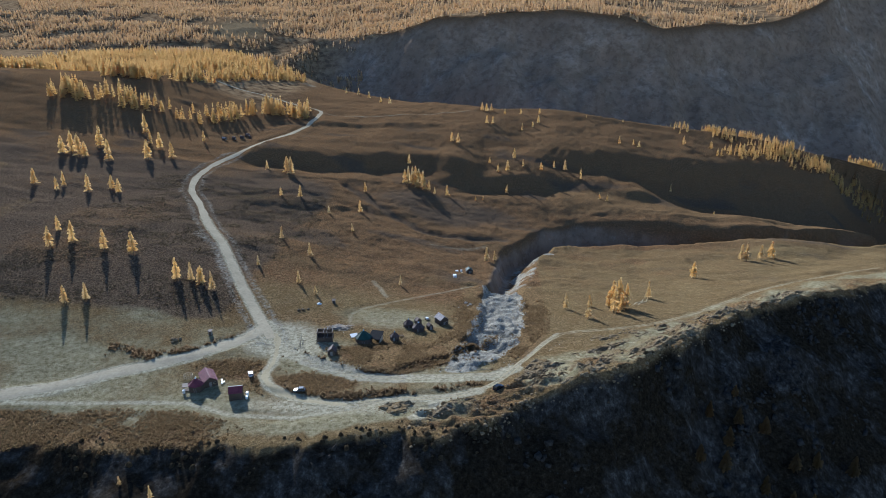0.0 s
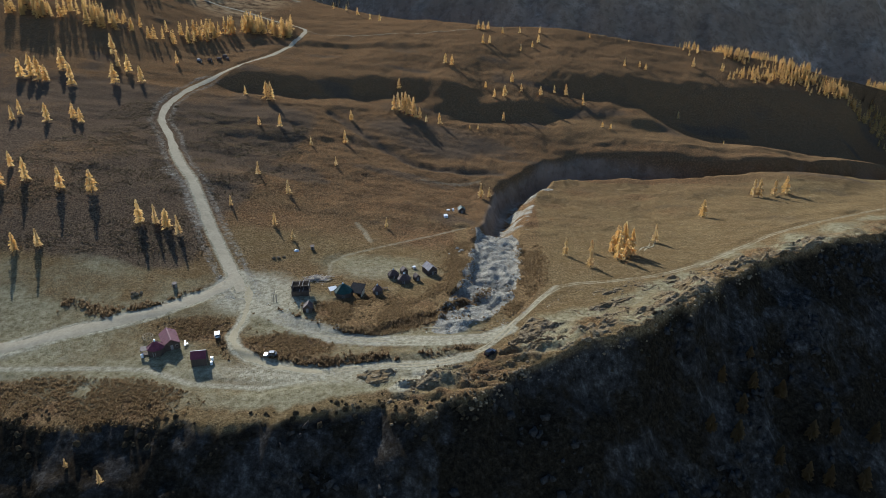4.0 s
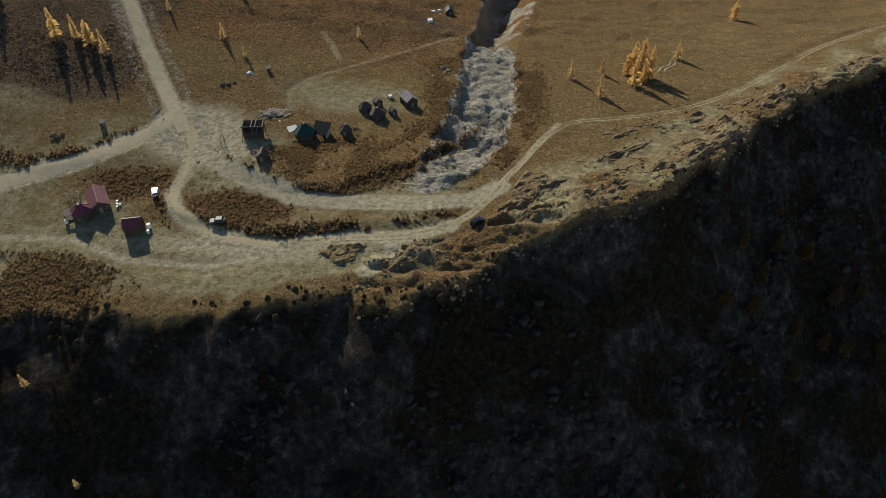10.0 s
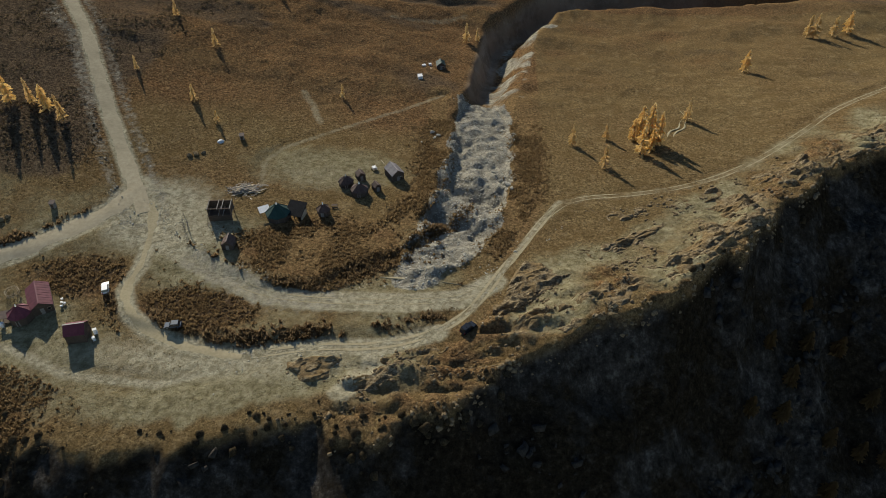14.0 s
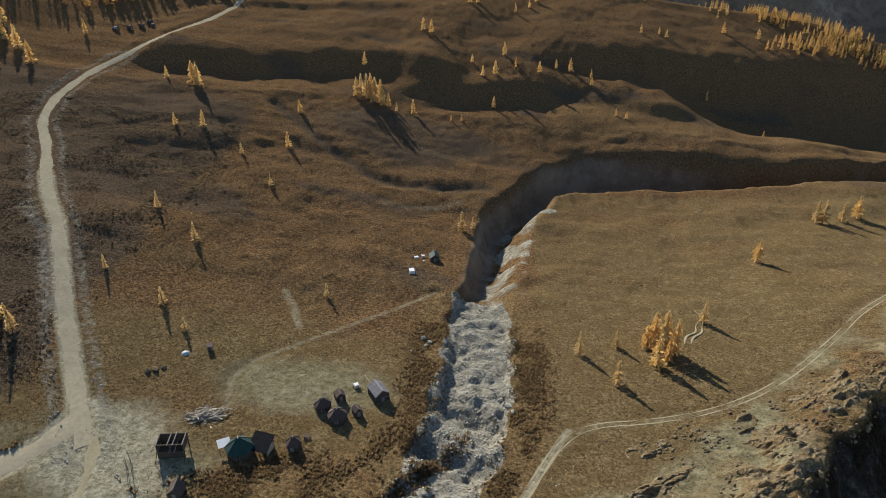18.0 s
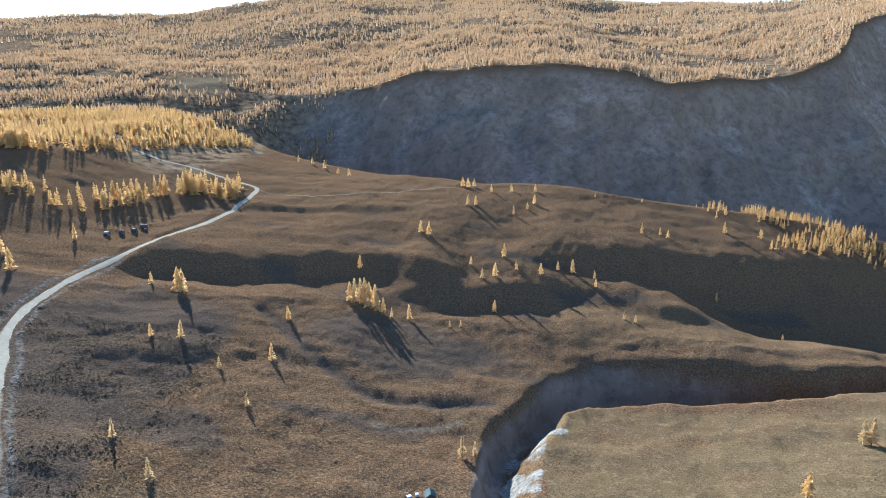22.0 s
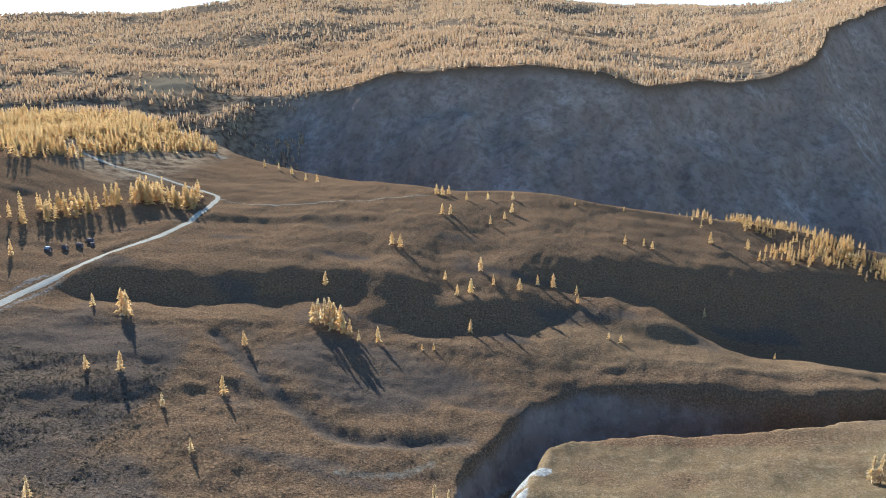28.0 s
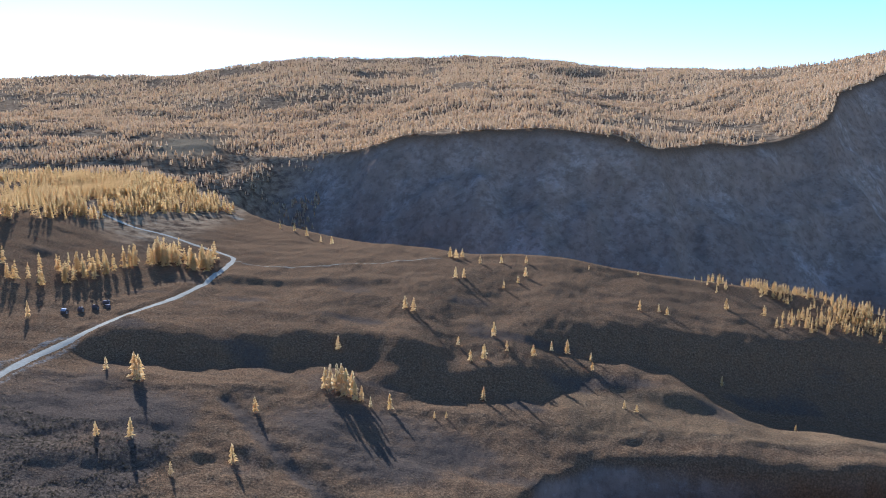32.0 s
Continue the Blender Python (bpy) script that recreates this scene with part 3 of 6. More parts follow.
def ground():
    xs = spans((-3600, -700, 60), (-700, -240, 6), (-240, -130, 1.9), (-130, 112, 1.1), (112, 250, 1.7), (250, 420, 3.5), (420, 1300, 9), (1300, 3701, 60))
    ys = spans((-2200, -400, 100), (-400, -120, 7), (-120, -40, 2.2), (-40, 130, 0.85), (130, 330, 1.9), (330, 620, 3.0), (620, 1000, 8), (1000, 2000, 10), (2000, 4800, 40))
    x, y = np.meshgrid(xs, ys)
    z = height(x, y)
    # roads are worn level into the ground
    lines = [(MAIN, 3.6), (FAR_ROAD, 3.2), (LEFT, 3.4), (PALE, 3.2), (UPPER, 2.4), (LOOP, 2.0), (RIGHT, 2.0), (LOW, 1.6), (HUT_PATH, 1.0)]
    level = height(x, y, False)
    near = (np.abs(x) < 460) & (y > -60) & (y < 760)
    for line, half in lines:
        d = np.full(x.shape, 99.0)
        d[near] = off_line(x[near], y[near], line)
        z = np.where(d < half + 3, z + (level - 0.1 - z) * smooth((half + 3 - d) / 2.5), z)
    nx, ny = len(xs), len(ys)
    verts = np.stack([x, y, z], -1).reshape(-1, 3)
    i = np.arange(nx * ny).reshape(ny, nx)
    quads = np.stack([i[:-1, :-1], i[:-1, 1:], i[1:, 1:], i[1:, :-1]], -1).reshape(-1, 4)
    me = bpy.data.meshes.new("ground")
    me.vertices.add(len(verts))
    me.vertices.foreach_set("co", verts.ravel())
    me.loops.add(quads.size)
    me.loops.foreach_set("vertex_index", quads.ravel().astype(np.int32))
    me.polygons.add(len(quads))
    me.polygons.foreach_set("loop_start", np.arange(0, quads.size, 4, dtype=np.int32))
    me.polygons.foreach_set("loop_total", np.full(len(quads), 4, dtype=np.int32))
    me.update(calc_edges=True)
    me.polygons.foreach_set("use_smooth", np.ones(len(quads), dtype=bool))
    # what grows or lies where
    e, c, g = cliff_edge(x), crest(x), y - far_rim(x)
    d = np.full(x.shape, 99.0)
    for line, half in ((MAIN[9:], 3.4), (MAIN[:10], 2.0), (LEFT, 5.0), (PALE, 3.8), (UPPER, 0.9), (UPPER[:4], 3.0), (LOOP, 2.6), (LOW, 1.4), (SPUR, 3.0)):
        d[near] = np.minimum(d[near], off_line(x[near], y[near], line) - half)
    dirt = smooth((2.0 - d) / 4.0) * 0.92
    for line, wide, much in ((RIGHT, 4.0, 0.42), (HUT_PATH, 2.0, 0.5), (SAND, 4.0, 0.45), (SCAR, 2.5, 0.55), (CREST_TRACK, 2.2, 0.6), (BRINK_SCAR, 7.0, 0.8)):
        dirt[near] = np.maximum(dirt[near], much * np.exp(-(off_line(x[near], y[near], line) / wide) ** 2))
    yard = 1.2 * np.exp(-((x + 95) / 17) ** 2 - ((y - 42) / 16) ** 2) + 0.6 * np.exp(-((x + 78) / 12) ** 2 - ((y - 33) / 9) ** 2) + 0.75 * np.exp(-((x + 60) / 45) ** 2 - ((y + 11) / 9) ** 2) + 0.35 * np.exp(-((x + 150) / 50) ** 2 - ((y + 2) / 12) ** 2) + 0.42 * np.exp(-((x + 50) / 34) ** 2 - ((y - 66) / 16) ** 2)
    lip = 0.18 * np.exp(-((y - e - 4) / 8) ** 2) * smooth((x + 40) / 30) + 0.15 * smooth((x - 10) / 30) * smooth((75 - (y - e)) / 40) * smooth(y - e)
    # pale soil of the ridge track, also painting the crest as lit
    ridge = 0.3 * np.exp(-((y - curve(x, (-40, 318), (20, 326), (66, 324), (150, 332), (260, 352), (330, 360))) / 6) ** 2) * smooth((x + 20) / 30)
    dirt = np.clip(np.maximum.reduce([dirt, yard, lip * smooth(0.7 + 1.3 * rough(x, y, 7)), ridge]), 0, 1)
    dist, s, side = to_ravine(x, y)
    gully = smooth((20 - dist) / 4) * smooth((s - 96) / 8) * (1 - 0.25 * np.exp(-((dist - 11.5) / 2.8) ** 2))
    gully = np.where(s > 210, 0, np.where(side > 0, gully * (0.46 + 0.5 * rough(x, y, 6) + 0.25 * rough(x, y, 2.5)), 0))
    roadside = 0.45 * np.exp(-((off_line(x, y, MAIN[4:]) - 6) / 4) ** 2) + 0.46 * np.exp(-((off_line(x, y, PALE[2:6]) - 2) / 6) ** 2)
    fan = 0.5 * np.exp(-(off_line(x, y, FAN) / 5) ** 2)
    scree = np.clip(np.maximum.reduce([rubble(x, y), gully, roadside * near, fan]), 0, 1)
    heath = smooth((y - 70) / 60 + 0.6 * rough(x, y, 26) - 0.012 * np.maximum(x + 30, 0) + smooth((y - 300) / 20) * smooth((x - 5) / 20) * 1.6)
    heath = heath * np.where((x > 22) & (y < 262), 0.25 + 0.5 * smooth(rough(x, y, 19) * 1.6 - 0.1), 1) * (1 - 0.5 * smooth((x - 110) / 80) * smooth((330 - y) / 60))
    terrace = np.exp(-(((x + 42) / 24) ** 2 + ((y - 30) / 14) ** 2) ** 2)
    garden_low = np.exp(-(((x + 70) / 16) ** 2 + ((y - 4) / 7) ** 2) ** 2) + 0.6 * np.exp(-(((x + 104) / 16) ** 2 + ((y - 14) / 8) ** 2) ** 2)
    garden = terrace + garden_low
    corner = smooth((-84 - x) / 20) * smooth((-12 - y + 0.05 * (x + 100)) / 5) * (0.55 + 0.5 * rough(x, y, 8))
    along = np.exp(-((dist - 16) / 4.5) ** 2) * smooth((112 - s) / 14) * smooth((s + 4) / 8)
    leftside = smooth((-112 - x) / 20) * smooth((y - 54) / 14)
    heath = np.clip(np.maximum.reduce([heath, np.clip(1.5 * garden, 0, 1), leftside, corner, along]), 0, 1) * (1 - 0.4 * smooth((-40 - y) / 10))
    # heath thinned along the far rim to paint the sunlit strip paler
    heath = heath * (1 - 0.25 * smooth((x - 20) / 40) * smooth((y - 318) / 8) * smooth((382 - y) / 20))
    far = smooth(g / 30) + smooth((y - 480 + 0.6 * (x + 260)) / 60) * smooth((-240 - x) / 40)
    # below the lip, where the ground takes the colours with shade painted in
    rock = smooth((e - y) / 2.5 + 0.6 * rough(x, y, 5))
    ledge = np.exp(-((y - e - 11) / 14) ** 2) * smooth((x + 45) / 30) * smooth((240 - x) / 60)
    heath = np.maximum(heath, 0.95 * ledge * smooth((np.abs(rough(x + 0.5 * y, y * 1.3, 4.6)) - 0.16) * 4))
    moss = smooth(-g / 16) * smooth((y - c - 20) / 30) * smooth((x + 430) / 130)
    pit = smooth((np.where(s > 206, np.where(side > 0, np.interp(s, [206, 247, 600], [7, 10, 19]), np.interp(s, [206, 227, 247, 271, 309, 360, 410, 600], [9, 10, 15, 23, 17, 12, 9, 18])), np.where(side > 0, 2.5, 9)) - dist) / 3) * smooth((s - 100) / 8)
    moss = np.clip(moss + pit * (y < 480), 0, 1)
    far = far + smooth((y - c - 20) / 30) * (1 - smooth((x + 430) / 130))
    thin = smooth((46 - y + 10 * rough(x, y, 20)) / 18) * smooth((8 - x) / 24) * smooth((y - e - 3) / 6) * (0.72 + 0.5 * rough(x, y, 15))
    thin = np.maximum(thin, smooth((x - 4) / 14) * smooth((44 - (y - e)) / 16) * smooth((y - e) / 4) * (0.62 + 0.6 * rough(x, y, 13)))
    thin = np.maximum(thin, 0.6 * smooth((-104 - x) / 16) * smooth((64 - y + 8 * rough(x, y, 17)) / 14) * smooth((y - e - 3) / 6) * (0.8 + 0.5 * rough(x, y, 12)))
    thin = np.maximum(thin, 0.75 * np.exp(-(((x + 48) / 30) ** 2 + ((y - 72) / 15) ** 2) ** 2))
    thin = thin * (1 - np.clip(1.4 * garden, 0, 1)) * (1 - np.clip(corner, 0, 1))
    # left hillside: its half shade painted as dark ground cover
    scrub_and_shade = smooth((-120 - x) / 14) * smooth((y - 46) / 14) * smooth((330 - y) / 60) * (1.0 + 0.45 * rough(x, y, 30))
    scrub_and_shade = np.maximum(scrub_and_shade, 0.9 * np.clip(garden_low, 0, 1))
    scrub_and_shade = np.maximum(scrub_and_shade, np.exp(-(((x + 45) / 62) ** 2 + ((y - 288) / 34) ** 2) ** 2) * (0.85 + 0.4 * rough(x, y, 24)))
    scrub_and_shade = np.maximum(scrub_and_shade, 0.9 * np.exp(-(off_line(x, y, GULLY) / 6) ** 2))
    scrub_and_shade = np.maximum(scrub_and_shade, smooth((y - 100) / 50) * smooth(1.5 * rough(x * 0.45 + 0.15 * y, y, 17) - 0.25) * np.where((x > 20) & (y < 270), 0.45, 0.8)) * smooth((520 - y) / 80) * (1 - np.clip(dirt, 0, 1))
    lush = np.clip(0.8 * terrace + 0.85 * along + 0.5 * smooth(1.6 * rough(x, y, 31) - 0.4) * smooth((y - 90) / 30) * smooth((300 - y) / 60), 0, 1)
    far = np.clip(far, 0, 1) * (1 - 0.85 * far_meadow(x, y))
    thin = np.maximum(thin, 0.5 * far_meadow(x, y))
    for name, three in (("cover", (dirt, scree, heath)), ("cover2", (far, rock, moss)), ("cover3", (np.clip(thin, 0, 1), np.clip(scrub_and_shade, 0, 1), lush))):
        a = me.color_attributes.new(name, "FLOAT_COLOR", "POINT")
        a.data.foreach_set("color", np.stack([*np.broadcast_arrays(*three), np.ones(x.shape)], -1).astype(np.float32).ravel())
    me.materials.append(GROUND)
    ob = new("ground", me)
    return tagged(ob, "dry autumn heath plateau with scree gully and cliffs", "ground", kind="structure")


ground()


def strip(name, pts, width, lift, material, label, ragged=0.25, category="road"):
    """A worn strip that follows the ground."""
    p = polyline(pts, 1.1)
    t = np.gradient(p, axis=0)
    t /= np.hypot(*t.T)[:, None]
    across = np.linspace(-0.5, 0.5, 7)
    k = np.arange(len(p))
    w = width * (1.15 + ragged * rough(k * 1.0, 0 * k + width, 5.0))
    x = p[:, :1] - t[:, 1:] * across * w[:, None]
    y = p[:, 1:] + t[:, :1] * across * w[:, None]
    z = height(x, y, False) + lift - 0.1 - (0.06 + lift) * (np.abs(across) * 2) ** 2 + 0.03 * rough(x, y, 1.7)
    i = np.arange(x.size).reshape(x.shape)
    quads = np.stack([i[:-1, :-1], i[:-1, 1:], i[1:, 1:], i[1:, :-1]], -1).reshape(-1, 4)[:, ::-1]
    me = bpy.data.meshes.new(name)
    me.from_pydata(np.stack([x, y, z], -1).reshape(-1, 3).tolist(), [], quads.tolist())
    me.materials.append(material)
    for f in me.polygons:
        f.use_smooth = True
    return tagged(new(name, me), label, category, kind="structure")


strip("road", MAIN, 4.9, 0.10, ROAD, "pale graded gravel road winding across the heath")
strip("road", FAR_ROAD, 3.6, 0.12, ROAD, "pale gravel road climbing into the larch wood")
strip("road", LEFT, 6.5, 0.13, ROAD, "pale gravel road leaving the crossing")

strip("road", LOOP, 2.9, 0.05, TRACK, "dusty pale track looping down from the crossing", 0.6)


def rut(line, shift, wide, label):
    """A flat, broken wheel rut beside a line."""
    p = polyline(line, 0.8)
    t = np.gradient(p, axis=0)
    t /= np.hypot(*t.T)[:, None]
    p = p + np.stack([-t[:, 1], t[:, 0]], 1) * shift
    k = np.arange(len(p))
    w = wide * smooth(0.75 + 0.9 * rough(k * 0.8, 0 * k + 9 * shift, 6.0)) * smooth(np.minimum(k, len(p) - 1 - k) / 14) + 0.02
    side = np.array([-0.5, 0.5]) * w[:, None]
    x, y = p[:, :1] - t[:, 1:] * side, p[:, 1:] + t[:, :1] * side
    z = height(x, y, False) - 0.055
    i = np.arange(x.size).reshape(x.shape)
    me = bpy.data.meshes.new("track")
    me.from_pydata(np.stack([x, y, z], -1).reshape(-1, 3).tolist(), [], np.stack([i[:-1, 1], i[:-1, 0], i[1:, 0], i[1:, 1]], -1)[:, ::-1].tolist())
    me.materials.append(TRACK)
    return tagged(new("track", me), label, "track", kind="structure")


# ---- larches ----
def mesh_of(name, verts, faces, material, smooth_faces=False):
    me = bpy.data.meshes.new(name)
    me.from_pydata([tuple(v) for v in verts], [], [tuple(f) for f in faces])
    me.materials.append(material)
    if smooth_faces:
        me.polygons.foreach_set("use_smooth", np.ones(len(me.polygons), dtype=bool))
    me.update()
    return me


def crown_shape(seed, levels, around, needles, spread=0.2, top=1.0, low=0.12, fat=1.0):
    """Sprays of needles on drooping branches; a crown one metre high, standing on the origin."""
    r = np.random.RandomState(seed)
    verts, faces = [], []
    for k in range(levels):
        h = low + (top - low) * (k + r.uniform(-0.3, 0.3)) / levels
        reach = spread * (1 - (h - low) / (top - low + 0.02)) ** 0.8 * r.uniform(0.75, 1.15) + 0.015
        turn = r.uniform(0, 6.28)
        for b in range(around):
            if r.rand() < 0.14:
                continue
            a = turn + b * 6.283 / around + r.uniform(-0.3, 0.3)
            out = reach * r.uniform(0.6, 1.2)
            ca, sa = math.cos(a), math.sin(a)
            for m in range(needles):
                f0, f1 = (m * 0.8) / needles, min(1.0, (m + 1.5) / needles)
                drop = 0.22 * out
                wide = (0.028 + 0.22 * out) * r.uniform(0.5, 1.1) * fat
                z0, z1 = h - drop * f0 + r.uniform(-0.01, 0.012), h - drop * f1 + r.uniform(-0.02, 0.02)
                lift = r.uniform(0.0, 0.045) * fat
                n = len(verts)
                x0, y0, x1, y1 = ca * out * f0, sa * out * f0, ca * out * f1, sa * out * f1
                verts += [(x0 - sa * wide * 0.5, y0 + ca * wide * 0.5, z0 - 0.01), (x0 + sa * wide * 0.5, y0 - ca * wide * 0.5, z0 + lift), (x1, y1, z1), (x0 * 0.7 + x1 * 0.3, y0 * 0.7 + y1 * 0.3, z0 + 0.03 + lift * 1.4)]
                faces += [(n, n + 2, n + 3), (n + 1, n + 3, n + 2)]
    n = len(verts)
    verts += [(-0.012, 0, top - 0.06), (0.012, 0.005, top - 0.06), (0, -0.012, top - 0.06), (0, 0, top + 0.015)]
    faces += [(n, n + 1, n + 3), (n + 1, n + 2, n + 3), (n + 2, n, n + 3)]
    return np.array(verts), faces


def trunk_shape(thick=0.017, limbs=5, seed=0):
    r = np.random.RandomState(seed)
    verts, faces = [], []

    def rod(a, b, ra, rb, sides=6):
        a, b = Vector(a), Vector(b)
        q = (b - a).to_track_quat("Z", "Y")
        n = len(verts)
        for p, rad in ((a, ra), (b, rb)):
            for s in range(sides):
                verts.append(p + q @ Vector((math.cos(s * 6.283 / sides) * rad, math.sin(s * 6.283 / sides) * rad, 0)))
        faces.extend((n + s, n + (s + 1) % sides, n + sides + (s + 1) % sides, n + sides + s) for s in range(sides))

    bend = r.uniform(-0.012, 0.012, 4)
    rod((0, 0, -0.05), (bend[0], bend[1], 0.45), thick * 1.2, thick * 0.75)
    rod((bend[0], bend[1], 0.45), (bend[2], bend[3], 0.98), thick * 0.75, thick * 0.15)
    for k in range(limbs):
        a, h = r.uniform(0, 6.28), 0.1 + 0.6 * k / limbs
        rod((0, 0, h), (math.cos(a) * 0.13 * (1 - h), math.sin(a) * 0.13 * (1 - h), h + 0.01), 0.006, 0.002, 4)
    return verts, faces


def larch(seed, levels, around, needles, spread, material, fat=1.0):
    """One larch, one metre high, with its trunk and its crown of needles."""
    ob = new("larch_tree")
    trunk = new("trunk", mesh_of("trunk", *trunk_shape(seed=seed), BARK, True))
    crown = new("crown", mesh_of("crown", *crown_shape(seed, levels, around, needles, spread, fat=fat), material))
    trunk.parent = crown.parent = ob
    return tagged(ob, category="tree")


GOLD = "golden autumn larch standing on dry heath"
PALE_GOLD = "thin pale larch nearly bare of needles on grass"
KINDS = [larch(1, 14, 6, 3, 0.25, LARCH, 0.9), larch(2, 13, 6, 3, 0.28, LARCH, 0.85), larch(3, 15, 6, 3, 0.22, LARCH, 0.9), larch(4, 14, 6, 3, 0.22, LARCH_PALE, 0.7), larch(5, 15, 6, 3, 0.19, LARCH_PALE, 0.7), larch(6, 18, 8, 4, 0.32, SHADED_LARCH, 1.5)]


HOMES = [(-262, 300, 13), (-280, 318, 14), (-292, 326, 12), (-120, 232, 6), (-98, 205, 6), (84, 2, 9)]
for k, (x, y, h) in zip(KINDS, HOMES):
    k.matrix_basis = Matrix.LocRotScale((x, y, float(height(x, y)) - 0.15), None, (h, h, h))
    tagged(k, "golden autumn larch standing apart on the slope" if x < 0 else "larch with painted-in shade on the cliff slope", "tree", "larches on the side slope")


def plant(spots, label, group, pick=(0, 1, 2)):
    for n, (x, y, h) in enumerate(spots):
        r = random.Random(int(x * 31 + y * 17))
        kind = KINDS[pick[r.randrange(len(pick))]]
        z = float(height(x, y)) - 0.15
        wide = r.uniform(0.9, 1.2)
        m = Matrix.LocRotScale((x, y, z), Euler((r.uniform(-0.03, 0.03), r.uniform(-0.03, 0.03), r.uniform(0, 6.28))), tuple(v / k for v, k in zip((h * wide, h * wide, h), kind.scale)))
        tagged(copy_thing(kind, m), label, "tree", group)


plant([(-84, 375, 9), (8, 413, 10), (-14, 397, 6), (-6, 379, 7), (2, 384, 10), (16, 395, 7), (32, 393, 8), (2, 349, 8), (44, 408, 7), (54, 409, 10), (68, 403, 6), (67, 390, 6), (149, 405, 7), (177, 364, 4), (-51, 434, 9), (-45, 430, 10), (-20, 499, 9), (-14, 500, 8), (27, 501, 6), (33, 511, 8), (16, 490, 7), (109, 461, 8), (123, 464, 6), (128, 461, 6), (175, 482, 9)], "lone golden larch on the far heath slope", "larches on the heath", (0, 1, 2))
plant([(-2, 536, 7), (15, 540, 7), (35, 540, 7), (-22, 550, 9), (-17, 552, 8), (-27, 553, 9), (84, 532, 4), (122, 530, 4), (-140, 615, 8), (-152, 622, 7), (-170, 640, 9), (-186, 655, 8), (-205, 672, 8)], "small larch on the skyline of the plateau", "larches on the crest", (0, 1, 2))
plant([(-172, 307, 13), (-167, 302, 14), (-107, 295, 8), (-190, 313, 7), (-46, 323, 9), (-23, 321, 4), (-17, 322, 4), (79, 351, 5), (85, 348, 5), (-158, 247, 7), (-145, 250, 9), (-102, 250, 9)], GOLD, "larches on the heath", (0, 1, 2))
plant([(-81, 328, 12), (-78, 328, 15), (-75, 329, 15), (-72, 328, 16), (-69, 325, 15), (-66, 327, 14), (-64, 323, 11), (-61, 324, 9), (-56, 321, 6)], "golden larch in a close clump on the heath", "clump of larches", (2, 4, 2))
plant([(-132, 165, 8), (-110, 147, 8), (-130, 118, 6), (-104, 104, 7), (-92, 92, 5), (-54, 123, 6), (-10, 197, 10), (-5, 199, 7)], PALE_GOLD, "thin larches by the huts", (3, 4))
plant([(115, 182, 11), (158, 230, 12), (161, 229, 13), (171, 232, 11), (179, 235, 12)], "pale golden larch on the dry meadow", "larches on the meadow", (1, 4, 3))
plant([(53, 101, 9), (55, 101, 14), (58, 98, 16), (54, 89, 12), (58, 92, 9), (61, 97, 13)], "bright golden larch in a group on the meadow", "larch group on the meadow", (0, 1, 2))
plant([(76, 120, 10), (44, 101, 7), (41, 79, 9), (32, 96, 9)], PALE_GOLD, "larch group on the meadow", (3, 4))
plant([(-149, 87, 8), (-140, 81, 10), (-235, 102, 12), (-244, 124, 9), (-228, 111, 12), (-208, 106, 12), (-193, 107, 12), (-160, 86, 12), (-153, 87, 10), (-147, 85, 10), (-199, 55, 9), (-191, 59, 9)], "golden larch with a long shadow on the slope", "larches on the side slope", (0, 1, 4))
plant([(-288, 200, 10), (-287, 191, 9), (-269, 196, 12), (-260, 208, 10), (-254, 205, 10), (-305, 195, 11), (-333, 271, 14), (-328, 275, 17), (-320, 272, 17), (-317, 274, 12), (-319, 299, 17), (-297, 271, 16), (-307, 349, 17), (-274, 286, 16), (-261, 359, 10)], "tall golden larch at the edge of the wood", "larches on the side slope", (0, 1, 2))
plant([(80, 15, 7), (93, 20, 7), (87, 10, 8), (74, 0, 7), (105, 24, 8), (114, 14, 8), (117, 1, 9), (131, 5, 10), (93, 28, 5), (110, 2, 8), (99, 1, 8), (124, 18, 7), (98, -10, 8), (140, 22, 9)], "larch with painted-in shade on the cliff slope", "larches below the cliff", (5,))
plant([(-117, -50, 3.6), (-105, -54, 5), (-87, -73, 4)], "bare whitish larch on the shaded slope", "larches below the cliff", (3, 4))


